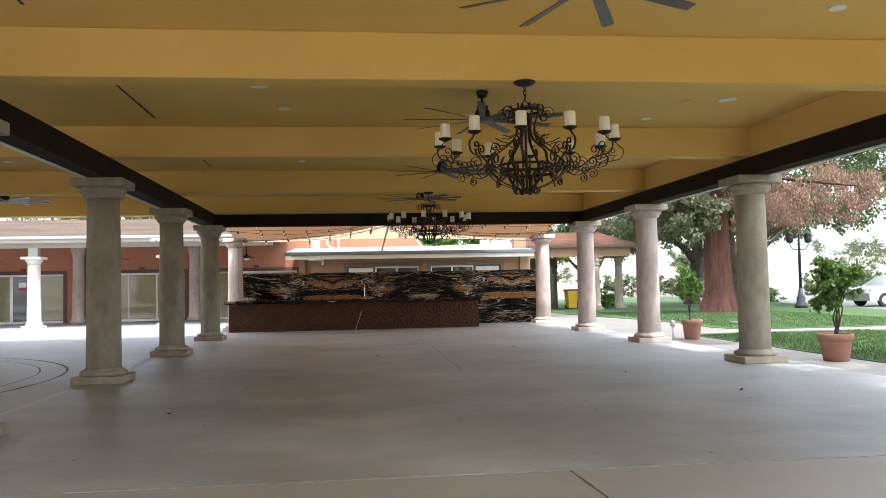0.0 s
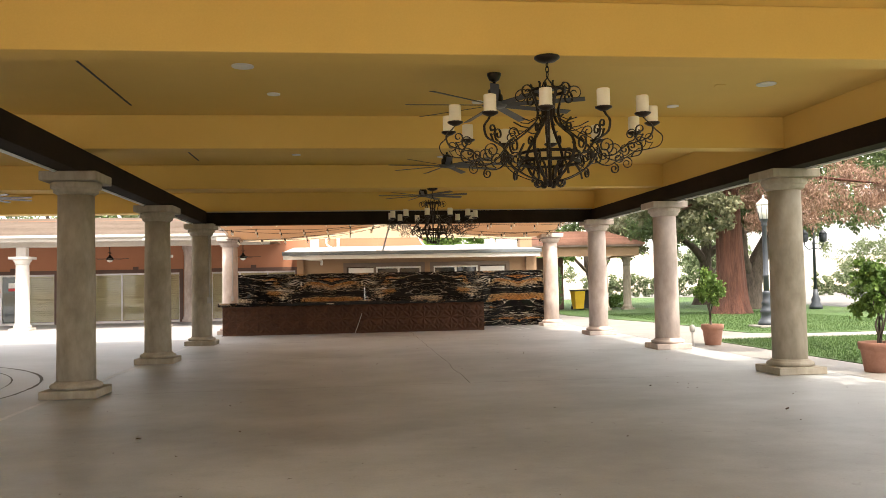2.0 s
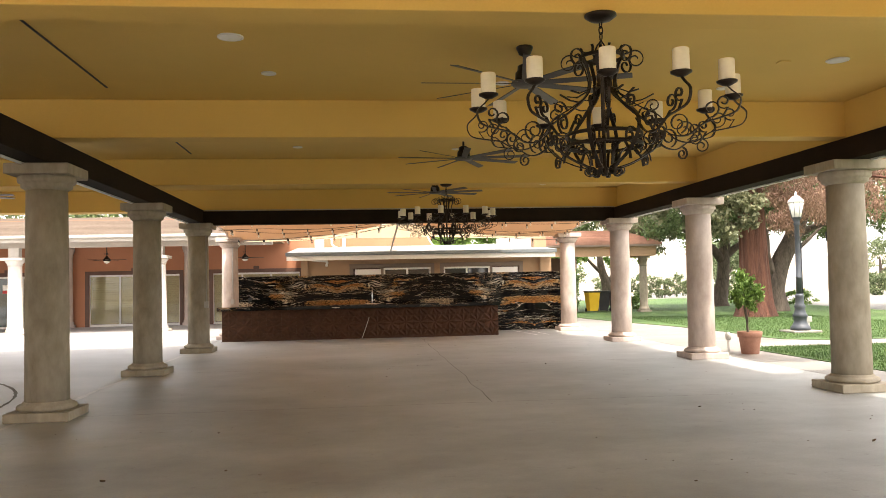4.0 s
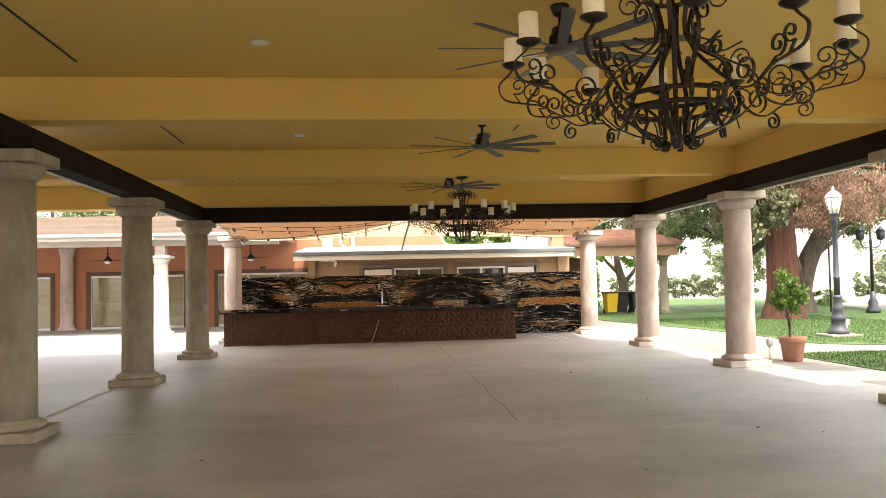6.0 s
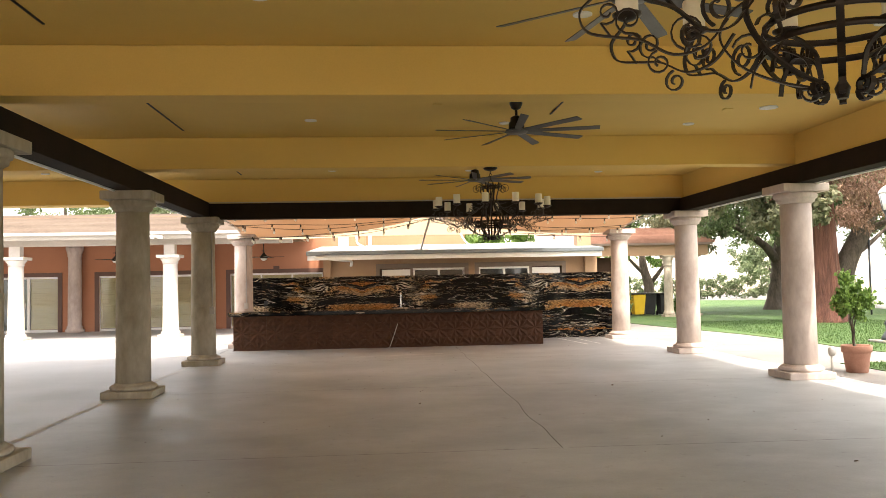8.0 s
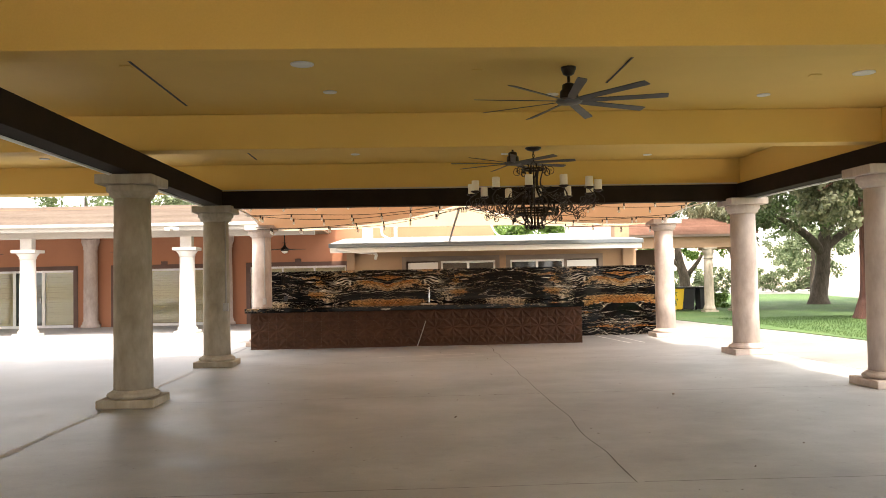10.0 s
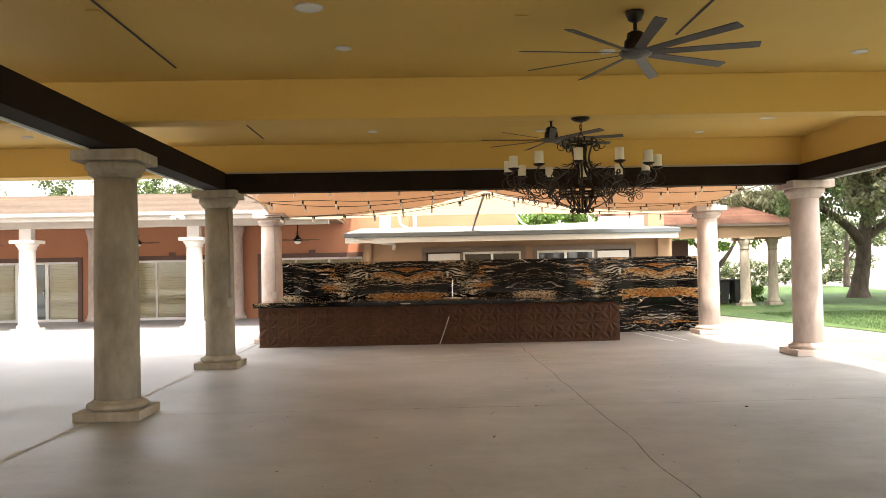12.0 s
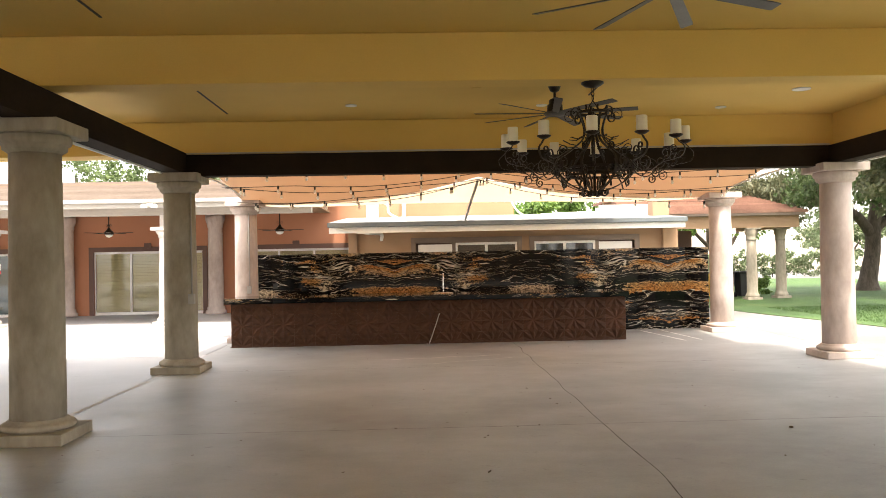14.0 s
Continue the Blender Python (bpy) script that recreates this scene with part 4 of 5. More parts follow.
# ---- low tan building ----
low = thing("tan_building", "low tan stucco building with grey gutter and white roof", "building")
LY = 34.3
ops = [(0.0, 2.95), (3.45, 6.4)]
bm = bmesh.new()
box(bm, -1.9, 7.5, LY, LY + 0.25, 0, 0.9)
box(bm, -1.9, 7.5, LY, LY + 0.25, 2.2, 2.75)
for a, b in ((-1.9, 0.0), (2.95, 3.45), (6.4, 7.5)):
    box(bm, a, b, LY, LY + 0.25, 0.9, 2.2)
part("wall", bm, TAN, low)
part("side_wall", boxes((-1.9, -1.65, LY + 0.26, 40.1, 0, 2.75), (7.25, 7.5, LY + 0.26, 40.1, 0, 2.75)), TAN, low)
part("corner_pillar", boxes((7.2, 7.62, LY - 0.2, LY - 0.005, 0, 2.7)), TAN, low)
part("corner_pillar", boxes((-1.95, -1.7, LY - 0.12, LY - 0.005, 0, 2.7)), TAN, low)
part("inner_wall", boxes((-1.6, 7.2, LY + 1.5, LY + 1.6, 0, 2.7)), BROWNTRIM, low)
for n, (a, b) in enumerate(ops):
    w = part("window", boxes((a - 0.14, a, LY - 0.05, LY - 0.002, 0.8, 2.36), (b, b + 0.14, LY - 0.05, LY - 0.002, 0.8, 2.36), (a, b, LY - 0.05, LY - 0.002, 2.2, 2.36)), GREYTRIM, low, "taupe painted window surround")
    wa, wb = (a + 1.15, b) if n == 0 else (a, b - 1.15)
    pa_, pb2 = (a + 0.06, a + 1.05) if n == 0 else (b - 1.05, b - 0.06)
    part("blank_panel", boxes((pa_, pb2, LY + 0.02, LY + 0.06, 0.9, 2.16)), WHITE, w, "white blank panel")
    part("mullion", boxes(((a + 1.05) if n == 0 else (b - 1.15), (a + 1.15) if n == 0 else (b - 1.05), LY + 0.01, LY + 0.08, 0.9, 2.198)), GREYTRIM, w)
    m = (wa + wb) / 2
    part("frame", boxes((wa, wa + 0.06, LY + 0.03, LY + 0.1, 0.9, 2.198), (wb - 0.06, wb, LY + 0.03, LY + 0.1, 0.9, 2.198), (m - 0.04, m + 0.04, LY + 0.03, LY + 0.1, 0.9, 2.13), (wa + 0.06, wb - 0.06, LY + 0.03, LY + 0.1, 2.13, 2.198)), WHITE, w, "white sliding window frame")
    part("pane", boxes((wa + 0.06, m - 0.04, LY + 0.06, LY + 0.07, 0.9, 2.13)), DARKGLASS, w)
    part("pane", boxes((m + 0.04, wb - 0.06, LY + 0.06, LY + 0.07, 0.9, 2.13)), DARKGLASS, w)
part("soffit", boxes((-2.4, 7.6, 33.45, LY + 0.3, 2.62, 2.66)), TAN, low)
part("fascia", boxes((-2.42, 7.62, 33.38, 33.445, 2.5, 2.76)), WHITE, low, "pale fascia board")
part("gutter", boxes((-2.45, 7.65, 33.25, 33.375, 2.66, 2.8), bevel=0.02), BLUEGREY, low, "blue-grey metal gutter")
bm = bmesh.new()
pr = [(33.3, 2.8), (40.2, 3.3), (40.2, 3.2), (33.3, 2.7)]
for x0, x1 in ((-2.4, 7.6),):
    va = [bm.verts.new((x0, y, z)) for y, z in pr]
    vb = [bm.verts.new((x1, y, z)) for y, z in pr]
    for i in range(4):
        bm.faces.new((va[i], va[(i + 1) % 4], vb[(i + 1) % 4], vb[i]))
    bm.faces.new(va[::-1]), bm.faces.new(vb)
part("roof", bm, ROOFWHITE, low, "white coated low-slope roof")
part("downspout", tube(smooth_path([(-2.2, 33.3, 2.66), (-2.1, 33.35, 2.6), (-1.3, 33.5, 2.5), (-1.0, 34.1, 2.48), (-1.0, 34.2, 2.3)]), 0.05, 8), WHITE, low, "white downspout elbow")
part("parapet", boxes((6.0, 7.6, 37.0, 37.2, 3.05, 3.4)), FASCIA, low, "white parapet")
part("chimney_block", boxes((7.1, 7.6, 34.8, 35.3, 2.75, 3.35)), TAN, low)
part("security_light", turned([(0.06, 0), (0.08, -0.05), (0.03, -0.08)], 10, 3.2, LY - 0.06, 2.62), BLACKPL, low)
vent = thing("roof_duct", "white rooftop duct and pipes", "duct", -1.3, 35.2, 2.9)
part("duct_box", boxes((-0.18, 0.18, -0.2, 0.2, 0, 0.75), bevel=0.02), FASCIA, vent)
part("pipe", tube(smooth_path([(0.2, 0, 0.6), (0.45, 0, 0.5), (0.5, 0, 0.25), (0.75, 0, 0.1), (0.8, 0, 0.05)]), 0.035, 8), WHITE, vent)
part("vent_pipe", tube([(0.95, 0.1, 0.0), (0.95, 0.1, 0.8)], 0.06, 10), WHITE, vent)
pipes = thing("roof_pipe_run", "pale bent conduit lying on the roof", "pipe", 3.2, 35.4, 2.98)
part("pipe", tube(smooth_path([(-0.3, 0.3, 0.9), (-0.2, 0.2, 0.4), (0.1, 0, 0.05), (0.8, 0, 0.06), (2.2, 0, 0.1), (2.8, 0.1, 0.08)]), 0.03, 8), WHITE, pipes)

# ---- garden porch ----
porch = thing("garden_porch", "tan porch with red-brown shingle hip roof", "porch")
part("wall", boxes((7.7, 11.2, 43.6, 43.85, 0, 2.7)), BROWNTRIM, porch)
part("side_wall", boxes((7.62, 7.68, 34.9, 43.6, 0, 2.7)), TAN, porch)
part("beam", boxes((7.7, 14.25, 40.6, 40.9, 2.68, 3.15)), TAN, porch)
part("beam", boxes((13.95, 14.25, 40.905, 46, 2.68, 3.15)), TAN, porch)
part("ceiling_board", boxes((7.7, 13.94, 40.91, 46, 3.0, 3.06)), TAN, porch)
part("gutter", boxes((7.7, 14.42, 40.42, 40.56, 3.12, 3.24), bevel=0.02), GREYTRIM, porch)
for i in range(12):
    k0, k1 = i / 12, (i + 1) / 12
    z0 = 3.25 + 0.75 * k0
    part("roof_course", boxes((7.7, 14.5 - 1.3 * k0, 40.4 + 2.4 * k0, 40.4 + 2.4 * k1 + 0.05, z0 - 0.03, z0 + 0.075)), ROOFTILE, porch)
part("roof_top", boxes((7.7, 13.2, 42.85, 46, 3.9, 4.0)), ROOFTILE, porch)


def porch_col(x, y):
    o = thing("garden_porch_column", "old grey-brown carved stone porch column", "column", x, y, 0, group="garden porch columns")
    part("plinth", boxes((-0.32, 0.32, -0.32, 0.32, 0, 0.1), bevel=0.01), CASTSTONE, o)
    part("shaft", turned([(0.28, 0.1), (0.3, 0.16), (0.26, 0.22), (0.23, 0.3), (0.22, 1.3), (0.2, 2.2)], 20), CASTSTONE, o)
    part("capital", turned([(0.2, 2.2), (0.24, 2.23), (0.21, 2.27), (0.22, 2.4), (0.29, 2.52), (0.25, 2.54), (0.32, 2.64)], 16), CASTSTONE, o)
    part("abacus", boxes((-0.32, 0.32, -0.32, 0.32, 2.62, 2.675)), CASTSTONE, o)
    return o


pcol = porch_col(12.5, 40.76)
pcol.scale = (0.86, 0.86, 1)
copy_thing(pcol, pose(13.88, 41.4, 0)).scale = (0.86, 0.86, 1)


def wheelie(x, y, body, lid, label, rz=0):
    o = thing("trash_bin", label, "trash bin", x, y, 0, rz, "bins by the porch")
    bm = bmesh.new()
    rows = []
    for z, w, d in ((0.06, 0.21, 0.24), (0.5, 0.25, 0.29), (0.92, 0.28, 0.33), (0.96, 0.3, 0.35)):
        rows.append([bm.verts.new((sx * w, sy * d, z)) for sx, sy in ((-1, -1), (1, -1), (1, 1), (-1, 1))])
    for a, b in zip(rows, rows[1:]):
        for i in range(4):
            bm.faces.new((a[i], a[(i + 1) % 4], b[(i + 1) % 4], b[i]))
    bm.faces.new(rows[0][::-1]), bm.faces.new(rows[-1])
    part("body", bm, body, o)
    part("lid", boxes((-0.31, 0.31, -0.38, 0.38, 0.962, 1.03), bevel=0.02), lid, o)
    for s in (-0.22, 0.22):
        wb_ = tube([(s - 0.03, 0.26, 0.1), (s + 0.03, 0.26, 0.1)], 0.1, 14)
        part("wheel", wb_, RUBBER, o)
    part("handle", tube([(-0.25, 0.4, 0.95), (0.25, 0.4, 0.95)], 0.018, 8), body, o)
    return o


wheelie(11.7, 42.7, YELLOWPL, BLACKPL, "yellow wheeled bin with black lid beside porch", 5)
wheelie(12.3, 42.85, BLACKPL, BLACKPL, "black wheeled trash bin beside the porch", -8)
wheelie(12.9, 42.6, BLACKPL, BLACKPL, "black wheeled trash bin beside the porch", 4)

# ---- planting ----
def potted(x, y, seed, group):
    rng = random.Random(seed)
    o = thing("potted_shrub", "leafy green shrub in a terracotta pot", "potted plant", x, y, 0.0, 0, group)
    part("pot", turned([(0.2, 0), (0.215, 0.01), (0.265, 0.33), (0.275, 0.345), (0.295, 0.35), (0.305, 0.45), (0.295, 0.465), (0.27, 0.46), (0.262, 0.40)], 32), POT, o, "terracotta pot with thick rim")
    part("soil", turned([(0.25, 0.38), (0.26, 0.40), (0.1, 0.415)], 20), SOIL, o)
    for k in range(5):
        a = rng.uniform(0, 6.28)
        pts = [(0.05 * math.cos(a), 0.05 * math.sin(a), 0.39)]
        for j in range(1, 6):
            a += rng.uniform(-0.9, 0.9)
            r = 0.03 + 0.035 * j * (0.4 + 0.6 * rng.random())
            pts.append((r * math.cos(a), r * math.sin(a), 0.39 + 0.17 * j))
        sp = smooth_path(pts, 4)
        part("stem", tube(sp, [0.02 - 0.013 * i / len(sp) for i in range(len(sp))], 6), BARK, o)
    blobs = [(rng.uniform(-0.24, 0.24), rng.uniform(-0.24, 0.24), rng.uniform(1.0, 1.6), 0.2, 0.2, 0.17) for _ in range(14)] + [(0, 0, 1.3, 0.34, 0.34, 0.36)]
    leaf_mesh("foliage", blobs, 190, 0.08, LEAF_BRIGHT, o, seed, 0.3, "glossy bright green leaves")
    return o


potted(8.25, 13.35, 5, "pots along the walkway").scale = (0.95, 0.95, 1.0)
potted(8.2, 19.15, 8, "pots along the walkway").scale = (0.82, 0.82, 1.0)


def limb_tree(name, label, x, y, trunk_pts, radii, limbs, blobs, per, size, leaf, bark, seed, extra=None):
    t = thing(name, label, "tree", x, y, 0)
    sp = smooth_path(trunk_pts, 6)
    rr = np.interp(np.linspace(0, 1, len(sp)), np.linspace(0, 1, len(radii)), radii)
    bm = bmesh.new()
    fluted = bark is BARKRED
    sweep(bm, sp, list(rr), 64 if fluted else 18)
    noise.seed_set(seed)
    for v in bm.verts:
        n = noise.noise(Vector((math.atan2(v.co.y, v.co.x) * 3, v.co.z * 0.3, seed)))
        if fluted:
            a = math.atan2(v.co.y, v.co.x)
            n = 0.5 * n + 0.9 * noise.noise(Vector((math.cos(a) * 7, math.sin(a) * 7, v.co.z * 0.25)))
        c = Vector((v.co.x, v.co.y, 0)) * 0.10 * n
        v.co += c
    part("trunk", bm, bark, t)
    for pts, r0 in limbs:
        s2 = smooth_path(pts, 5)
        part("limb", tube(s2, [r0 * (1 - 0.8 * i / len(s2)) for i in range(len(s2))], 8), bark, t)
    leaf_mesh("crown", blobs, per, size, leaf, t, seed, 0.4)
    if extra:
        for nm, bl, pr_, sz, mt, lb in extra:
            leaf_mesh(nm, bl, pr_, sz, mt, t, seed + 7, 0.9, lb, True)
    return t


def scatter(seed, n, x, y, z, r):
    rng = random.Random(seed)
    return [(rng.uniform(*x), rng.uniform(*y), rng.uniform(*z), r * rng.uniform(0.7, 1.3), r * rng.uniform(0.7, 1.3), r * rng.uniform(0.5, 0.9)) for _ in range(n)]


limb_tree("redwood_tree", "huge redwood with fluted reddish bark and drooping needles", 15.8, 34.0,
          [(0, 0, -0.1), (0, 0, 0.3), (0.02, 0, 1.0), (-0.05, 0, 3), (-0.1, 0, 6), (-0.1, 0, 11), (0, 0, 17)], [0.9, 0.74, 0.59, 0.51, 0.48, 0.4, 0.2],
          [([(0.3, -0.3, 5.2), (1.6, -1.2, 5.6), (3.4, -2.2, 5.3), (5.0, -3.0, 5.0)], 0.12), ([(-0.3, -0.3, 4.6), (-1.4, -0.9, 4.7), (-2.6, -1.2, 4.2)], 0.09), ([(0, -0.5, 6.0), (0.8, -2.5, 6.4), (2.0, -4.5, 5.9)], 0.12), ([(0.2, 0.2, 4.4), (1.6, 0.4, 4.8), (3.0, 0.2, 4.5)], 0.08)],
          scatter(3, 34, (-3.6, -0.7), (-2, 1.5), (3.6, 6.2), 0.65) + scatter(31, 34, (-4.5, 4.5), (-5, 3), (8.5, 15), 1.3), 480, 0.17, LEAF_GREY, BARKRED, 3,
          [("rust_branch", scatter(4, 20, (0.7, 5.4), (-3.4, 0.5), (4.1, 5.9), 0.8), 620, 0.15, LEAF_RUST, "dry rust-brown hanging needles"), ("rust_branch", scatter(5, 6, (-0.5, 0.7), (-1.5, -0.9), (4.6, 6.4), 0.5), 500, 0.15, LEAF_RUST, "dry rust-brown hanging needles")])
limb_tree("oak_tree", "old leaning oak with dark forked trunk, green crown", 19.0, 38.4,
          [(0, 0, -0.1), (-0.1, 0, 1.0), (0.25, 0, 2.2), (0.9, 0, 3.4), (1.6, 0, 5.0), (2.2, 0, 7)], [0.6, 0.45, 0.42, 0.36, 0.25, 0.12],
          [([(0, 0, 1.4), (-0.5, -0.2, 2.4), (-0.6, -0.3, 3.6), (-1.4, -0.4, 5.2)], 0.26), ([(0.9, 0, 3.4), (2.4, -0.4, 4.0), (4.5, -0.6, 4.3)], 0.18), ([(0.4, 0, 2.4), (1.6, 0.5, 3.0), (2.8, 0.8, 3.9)], 0.16)],
          scatter(6, 50, (-1.0, 9.5), (-2.5, 3), (4.2, 9.0), 1.15) + scatter(61, 26, (-5.5, 1.5), (0.5, 3.5), (4.0, 8.0), 1.1), 560, 0.16, LEAF_OAK, BARK, 6,
          [("rust_branch", scatter(9, 12, (-1.6, 1.8), (-2.2, 0), (3.8, 5.4), 0.8), 600, 0.15, LEAF_RUST, "dry brownish twigs")])
limb_tree("shade_tree", "broad shade tree with thick grey trunk, drooping crown", 19.75, 46.0,
          [(0, 0, -0.1), (0.05, 0, 0.5), (0.25, 0, 1.6), (0.35, 0, 2.8), (0.6, 0, 4.5), (0.8, 0, 7)], [0.6, 0.38, 0.32, 0.31, 0.22, 0.1],
          [([(0.3, 0, 2.4), (-0.6, -0.3, 3.3), (-2.2, -0.6, 4.2), (-4.2, -0.8, 4.6)], 0.26), ([(0.35, 0, 2.7), (1.4, -0.3, 3.5), (3.2, -0.4, 4.3)], 0.24)],
          scatter(11, 95, (-7.0, 6.5), (-3.5, 3), (3.9, 9.0), 1.1), 560, 0.16, LEAF_OAK, BARK, 11,
          [("grey_branch", scatter(12, 14, (-6.8, 0.5), (-3.8, -2), (3.5, 5.4), 0.8), 260, 0.26, LEAF_GREY, "pale grey-green drooping sprays")])
limb_tree("young_tree", "young bright green tree beyond the garden porch", 15.2, 52.0,
          [(0, 0, -0.1), (0.1, 0, 1.2), (-0.2, 0, 2.4), (-0.3, 0, 4)], [0.35, 0.28, 0.22, 0.08],
          [([(0.1, 0, 1.3), (0.9, 0, 2.3), (1.5, 0, 3.4)], 0.16), ([(0, 0, 1.8), (-0.9, 0, 2.7), (-1.6, 0, 3.6)], 0.14)],
          scatter(13, 22, (-2.8, 3.2), (-1.5, 1.5), (2.6, 5.0), 0.75), 240, 0.17, LEAF_BRIGHT, BARK, 13)
limb_tree("young_tree", "small pale green tree across the car park", 27.5, 62.0,
          [(0, 0, -0.1), (0, 0, 1.5), (0.1, 0, 4)], [0.22, 0.18, 0.08], [([(0, 0, 1.5), (0.8, 0, 2.6)], 0.1)],
          scatter(14, 16, (-2.2, 2.2), (-1.5, 1.5), (2.2, 5.2), 0.85), 200, 0.2, LEAF_HAZED, BARK, 14)
for n, (x, y, z, s, mt) in enumerate(((-21, 62, 7.2, 3.4, LEAF_OAK), (-14, 66, 6.6, 2.6, LEAF_HAZED), (-9.5, 60, 6.2, 2.4, LEAF_HAZED), (4.6, 53, 3.9, 2.0, LEAF_BRIGHT), (8.2, 56, 4.0, 2.3, LEAF_BRIGHT), (-29, 60, 7.4, 3.6, LEAF_OAK), (48, 60, 5.0, 3.5, LEAF_HAZED), (35, 78, 3.4, 2.8, LEAF_HAZED), (22, 95, 2.6, 2.8, LEAF_HAZED), (62, 95, 3.5, 4.0, LEAF_HAZED))):
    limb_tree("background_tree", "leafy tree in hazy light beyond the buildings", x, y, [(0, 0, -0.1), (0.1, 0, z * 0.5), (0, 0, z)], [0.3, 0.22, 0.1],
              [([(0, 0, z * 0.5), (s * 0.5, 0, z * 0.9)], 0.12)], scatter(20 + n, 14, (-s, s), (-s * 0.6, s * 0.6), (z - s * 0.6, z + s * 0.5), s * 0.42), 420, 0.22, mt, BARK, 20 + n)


def hedge(x, y, w, d, h, seed, label, leaf=LEAF_HEDGE, size=0.09, n=160):
    o = thing("hedge", label, "hedge", x, y, 0)
    rng = random.Random(seed)
    blobs = []
    steps = max(2, int(w / 0.7))
    for i in range(steps):
        for zz in (0.28, 0.72):
            blobs.append((-w / 2 + w * (i + 0.5) / steps, rng.uniform(-0.1, 0.1), h * zz, w / steps * 0.75, d * 0.5, h * 0.3))
    leaf_mesh("foliage", blobs, n, size, leaf, o, seed, 0.1)
    part("stems", tube([(0, 0, -0.02), (0.02, 0, h * 0.7)], 0.04, 6), BARK, o)
    return o


hedge(25.5, 69.0, 12, 1.5, 1.9, 62, "long clipped hedge beyond the lawn", LEAF_HAZED, 0.16, 320)
hedge(43.0, 62.0, 14, 1.5, 1.7, 63, "long clipped hedge beyond the lawn", LEAF_HAZED, 0.16, 320)
hedge(23.6, 46.0, 3.0, 1.2, 0.8, 64, "low rounded shrubs by the car park", LEAF_BRIGHT, 0.1, 300)
hedge(14.3, 44.6, 1.0, 0.8, 0.7, 66, "small bright shrub by the porch", LEAF_BRIGHT, 0.1, 400)

topiary = thing("topiary", "clipped dark green box topiary on a bare stem", "shrub", 7.3, 29.85, 0)
leaf_mesh("foliage", [(dx, dy, zz, 0.2, 0.2, 0.2) for dx in (-0.13, 0.13) for dy in (-0.13, 0.13) for zz in (0.85, 1.1, 1.35, 1.6, 1.75)], 260, 0.06, LEAF_HEDGE, topiary, 67, 0.1, "tightly clipped small leaves")
topiary.scale = (0.72, 0.72, 1)
part("stem", tube([(0, 0, -0.01), (0.02, 0.01, 0.45), (0, 0, 1.3)], 0.03, 8), BARK, topiary)

# hazy hills, the haze mixed into their pale colour
bm = bmesh.new()
rows = []
for i in range(61):
    x = -300 + i * 12
    h = 9 + 6 * noise.noise(Vector((x * 0.012, 3.0, 0))) + 2 * noise.noise(Vector((x * 0.05, 9.0, 0)))
    rows.append([bm.verts.new((x, 165, -0.3)), bm.verts.new((x, 185, h * 0.7)), bm.verts.new((x, 215, h)), bm.verts.new((x, 260, -0.3))])
for a, b in zip(rows, rows[1:]):
    for i in range(3):
        bm.faces.new((a[i], b[i], b[i + 1], a[i + 1])).smooth = True
HILL = plain("hazy_hill", (0.26, 0.235, 0.19), (0.36, 0.33, 0.28), 1.0, big=0.03, fine=0.4, bump=0.2, depth=0.3, where="World")
setting("backdrop_hills", bm, HILL, "dry hills with distance haze in their pale colour")

# ---- lamps, car, small things ----
lp = thing("street_lamp", "dark cast-iron lamp post with frosted acorn lantern", "street lamp", 12.45, 24.75, 0.01)
part("footing", boxes((-0.42, 0.42, -0.42, 0.42, -0.02, 0.06), bevel=0.02), CONCRETE_LIGHT, lp, "square concrete footing")
part("base", turned([(0.27, 0.06), (0.27, 0.14), (0.22, 0.2), (0.17, 0.3), (0.18, 0.42), (0.21, 0.46), (0.17, 0.52), (0.13, 0.66), (0.16, 0.72), (0.12, 0.78), (0.11, 0.98), (0.13, 1.02), (0.085, 1.08)], 24), LAMPPOST, lp)
part("post", turned([(0.08, 1.06), (0.078, 1.5), (0.1, 1.53), (0.075, 1.56), (0.065, 3.0), (0.095, 3.03), (0.07, 3.08), (0.12, 3.2), (0.15, 3.22)], 20), LAMPPOST, lp)
lan = part("lantern", turned([(0.13, 3.22), (0.17, 3.42), (0.21, 3.6), (0.2, 3.64)], 8), FROSTED, lp, "frosted glass lantern")
part("lantern_cap", turned([(0.225, 3.64), (0.2, 3.7), (0.1, 3.8), (0.03, 3.84), (0.035, 3.88), (0.01, 3.95)], 16), FROSTED, lan)
for k in range(8):
    a = math.pi / 4 * k
    part("rib", tube([(0.135 * math.cos(a), 0.135 * math.sin(a), 3.22), (0.21 * math.cos(a), 0.21 * math.sin(a), 3.64)], 0.008, 5), LAMPPOST, lan)
tw = thing("double_street_lamp", "black ornate lamp post with two lanterns", "street lamp", 20.9, 36.4, 0.01)
part("base", turned([(0.28, 0), (0.28, 0.15), (0.18, 0.3), (0.2, 0.45), (0.12, 0.6), (0.09, 0.9)], 16), LAMPPOST, tw)
part("post", turned([(0.07, 0.9), (0.06, 2.9), (0.09, 2.95), (0.05, 3.05), (0.04, 3.6), (0.01, 3.75)], 12), LAMPPOST, tw)
for s in (-1, 1):
    part("arm", tube(smooth_path([(0, 0, 2.75), (s * 0.25, 0, 2.7), (s * 0.42, 0, 2.85), (s * 0.45, 0, 3.0)]), 0.025, 6), LAMPPOST, tw)
    ln = part("lantern", turned([(0.06, 3.0), (0.16, 3.05), (0.18, 3.35), (0.17, 3.37)], 8, s * 0.45), LAMPPOST, tw, "dark glazed lantern")
    part("cap", turned([(0.2, 3.37), (0.1, 3.5), (0.02, 3.6)], 12, s * 0.45), LAMPPOST, ln)
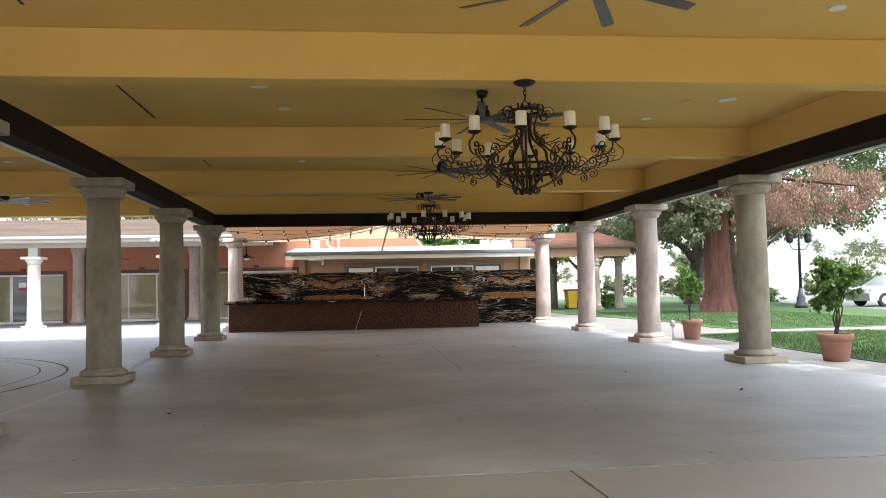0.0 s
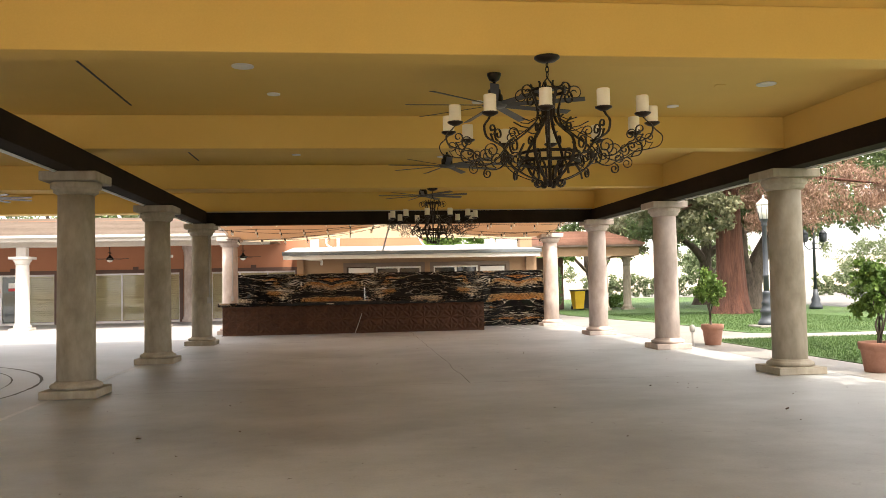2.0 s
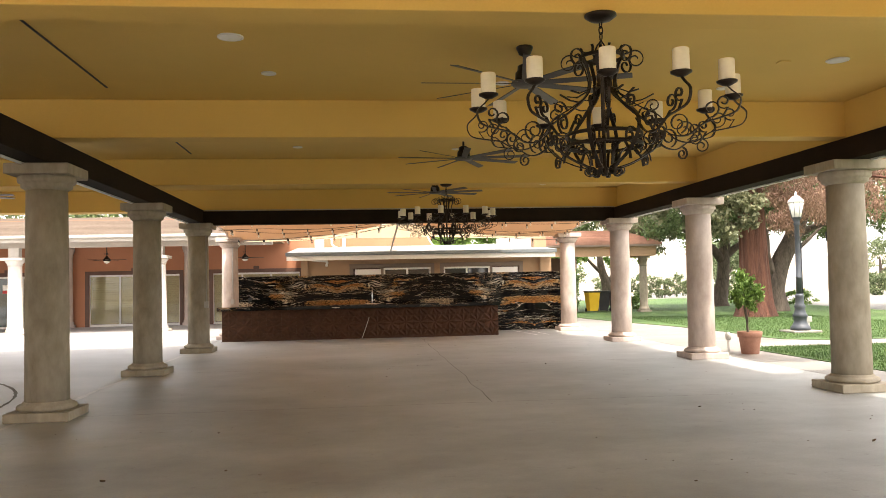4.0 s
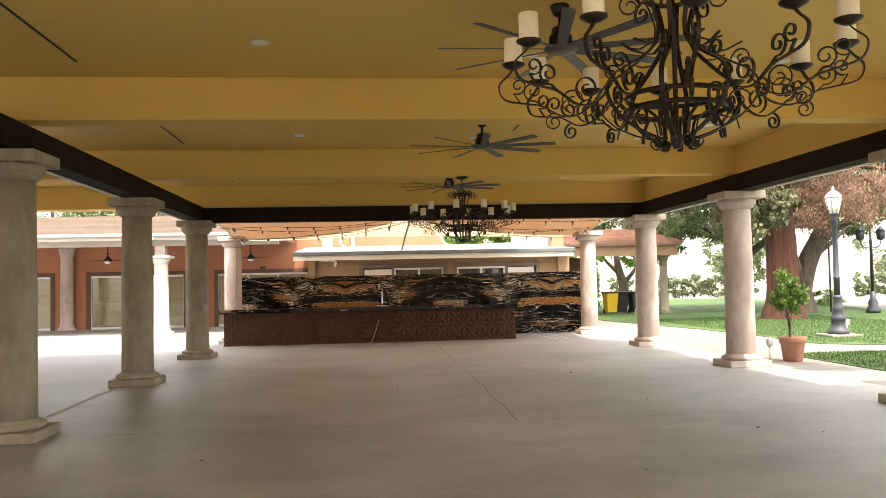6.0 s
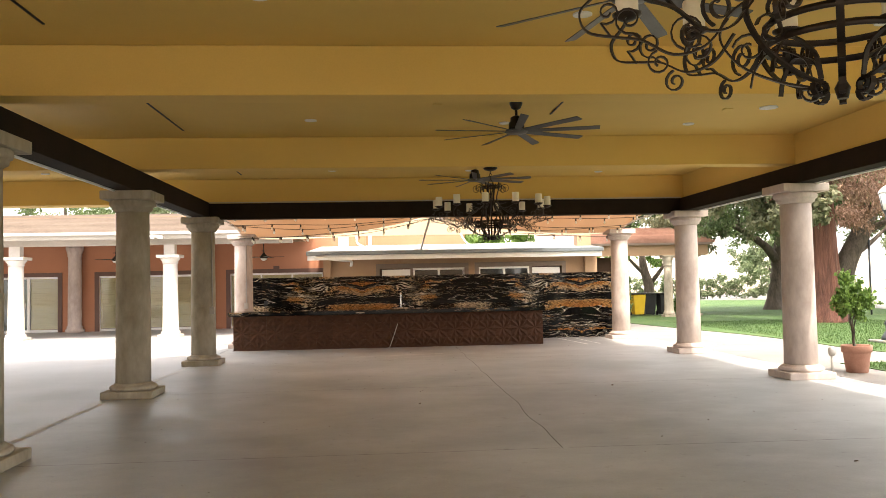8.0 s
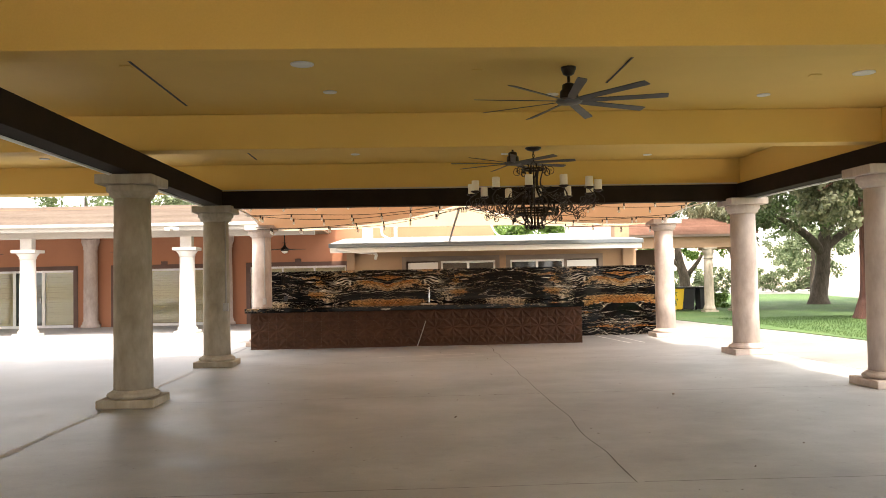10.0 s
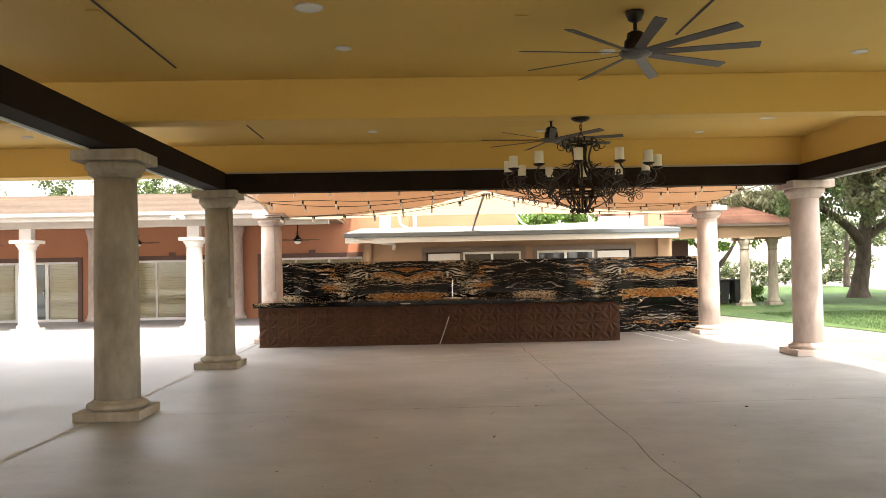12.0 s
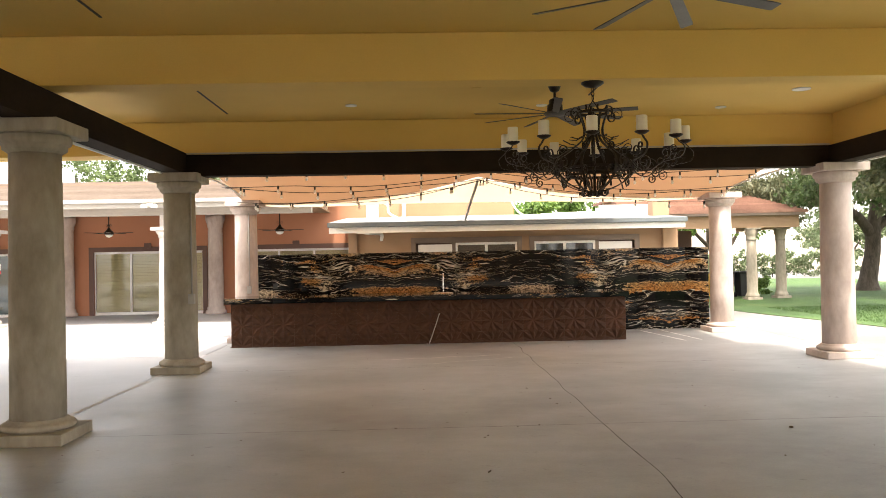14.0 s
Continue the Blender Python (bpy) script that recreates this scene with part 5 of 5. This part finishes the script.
pole = thing("flag_pole", "thin grey metal pole on the lawn edge", "pole", 20.3, 38.5, 0.0)
part("shaft", tube([(0, 0, -0.02), (0, 0, 3.6)], 0.04, 8), LAMPPOST, pole)


def car(x, y, rz):
    o = thing("car", "silver parked hatchback in the car park", "car", x, y, -0.02, rz)
    side = [(-2.1, 0.28), (-2.15, 0.6), (-2.0, 0.82), (-1.15, 0.98), (-0.55, 1.4), (0.2, 1.5), (1.1, 1.46), (1.75, 1.1), (2.05, 1.0), (2.12, 0.6), (2.05, 0.28)]
    bm = bmesh.new()
    ring = {}
    for s, k in ((-1, 0.86), (-0.93, 0.97), (0.93, 0.97), (1, 0.86)):
        ring[s] = [bm.verts.new((px * (0.985 if abs(s) == 1 else 1), s * (0.88 if pz < 1.05 else 0.7), 0.28 + (pz - 0.28) * (0.99 if abs(s) == 1 else 1))) for px, pz in side]
    ks = sorted(ring)
    for a, b in zip(ks, ks[1:]):
        for i in range(len(side)):
            j = (i + 1) % len(side)
            bm.faces.new((ring[a][i], ring[a][j], ring[b][j], ring[b][i]))
    bm.faces.new(ring[-1]), bm.faces.new(ring[1][::-1])
    body = part("body", bm, CARPAINT, o)
    for s in (-1, 1):
        bm = bmesh.new()
        q = [(-0.95, 1.0), (-0.48, 1.36), (0.2, 1.44), (1.0, 1.40), (1.5, 1.08)]
        f1 = [bm.verts.new((px, s * (0.895 if pz < 1.05 else 0.745), pz)) for px, pz in q]
        f2 = [bm.verts.new((px, s * (0.86 if pz < 1.05 else 0.69), pz)) for px, pz in q]
        bm.faces.new(f1), bm.faces.new(f2[::-1])
        for i in range(5):
            bm.faces.new((f1[i], f1[(i + 1) % 5], f2[(i + 1) % 5], f2[i]))
        part("side_window", bm, DARKGLASS, o)
        for wx in (-1.3, 1.3):
            wh = part("wheel", tube([(wx, s * 0.74, 0.32), (wx, s * 0.92, 0.32)], 0.32, 24), RUBBER, o)
            part("rim", tube([(wx, s * 0.9, 0.32), (wx, s * 0.93, 0.32)], 0.2, 16), CHROME, wh)
    part("headlight", boxes((-2.13, -1.95, -0.8, -0.5, 0.62, 0.76), bevel=0.02), FROSTED, o)
    part("headlight", boxes((-2.13, -1.95, 0.5, 0.8, 0.62, 0.76), bevel=0.02), FROSTED, o)
    return o


car(26.2, 37.2, 4)
spig = thing("garden_spigot", "small grey sprinkler spigot in the lawn", "spigot", 13.0, 25.3, 0.0)
part("riser", tube([(0, 0, 0), (0, 0, 0.3)], 0.035, 8), GALV, spig)
part("valve", boxes((-0.09, 0.09, -0.05, 0.05, 0.26, 0.42), bevel=0.015), GALV, spig)
stp = thing("path_light", "small grey path light by a column", "path light", 7.62, 18.9, 0)
part("post", tube([(0, 0, 0), (0, 0, 0.32)], 0.025, 8), GALV, stp)
part("head", turned([(0.045, 0.32), (0.06, 0.36), (0.06, 0.44), (0.02, 0.48)], 12), GALV, stp)

rng = random.Random(77)
bm = bmesh.new()
for _ in range(130):
    x, y = rng.uniform(-3.5, 7.0), rng.uniform(6.0, 26.5)
    r = rng.uniform(0.006, 0.02)
    vs = [bm.verts.new((x + r * rng.uniform(0.5, 1.3) * math.cos(a), y + r * rng.uniform(0.5, 1.3) * math.sin(a), 0.003 + rng.uniform(0, 0.012))) for a in (0, 1.3, 2.6, 3.9, 5.2)]
    bm.faces.new(vs)
tagged(linked("floor_litter", bm, DEBRIS), "tiny dry leaf crumbs scattered on concrete", "litter", "", "stuff")
for x, y, s in ((5.0, 10.2, 0.03), (3.68, 18.27, 0.03), (-2.0, 9.9, 0.022), (4.3, 12.6, 0.018), (-3.85, 6.75, 0.04), (0.6, 16.9, 0.02), (-1.4, 12.0, 0.02)):
    bm = bmesh.new()
    rows = []
    for i in range(7):
        t = i / 6
        w = s * 0.45 * math.sin(math.pi * (0.08 + 0.86 * t))
        rows.append([bm.verts.new((s * (t - 0.5) * 2, w * k, 0.006 + s * 0.5 * abs(k) + s * 0.3 * t * t)) for k in (-1, 0, 1)])
    for a, b in zip(rows, rows[1:]):
        for k in range(2):
            bm.faces.new((a[k], a[k + 1], b[k + 1], b[k]))
    lf = tagged(linked("fallen_leaf", bm, DEBRIS), "curled dry brown leaf lying on concrete", "leaf", "fallen leaves")
    lf.modifiers.new("thick", "SOLIDIFY").thickness = 0.002
    lf.matrix_world = pose(x, y, 0.0, 0, 0, x * 77)

rs = np.random.RandomState(5)
GV, GF = [], []


def tufts(n, x0, x1, y0, y1, keep):
    for _ in range(n):
        x, y = rs.uniform(x0, x1), rs.uniform(y0, y1)
        if not keep(x, y):
            continue
        a, h = rs.uniform(0, 6.28), rs.uniform(0.03, 0.06)
        dx, dy, i = math.cos(a) * 0.008, math.sin(a) * 0.008, len(GV)
        GV.extend([(x - dx, y - dy, 0.01), (x + dx, y + dy, 0.01), (x + rs.uniform(-0.03, 0.03), y + rs.uniform(-0.03, 0.03), 0.012 + h)])
        GF.append((i, i + 1, i + 2))


tufts(26000, 8.75, 13.5, 11.5, 20.5, lambda x, y: True)
tufts(30000, 10.0, 18.0, 22.2, 36.0, lambda x, y: x > 10.9 and (x > 11.7 or y > 22.8))
gm = bpy.data.meshes.new("grass_blades")
gm.from_pydata(GV, [], GF)
gm.materials.append(LEAF_LAWN)
tagged(new("grass_blades", gm), "short mown green grass blades", "grass", "", "stuff")

# plain unseen wall added behind the walk to block bright sky; unseen tree that shades the walkway
setting("wall_behind", boxes((-22, 10, -11.3, -11.0, 0, 5)), TAN, "plain tan stucco wall added out of view to block light")

limb_tree("walkway_tree", "tall leafy tree shading the walkway", 13.0, 3.0,
          [(0, 0, -0.1), (-0.1, 0.3, 3), (-0.4, 1.0, 6), (-0.6, 1.6, 9)], [0.45, 0.36, 0.26, 0.12],
          [([(-0.3, 0.8, 5), (-2, 3, 7), (-3.2, 6, 8)], 0.16), ([(-0.4, 1, 6), (-2.4, 6, 8), (-3.4, 10, 9)], 0.14)],
          scatter(71, 34, (-5.2, -1.0), (1.5, 13.0), (7.6, 10.0), 0.85), 260, 0.2, LEAF_OAK, BARK, 71)
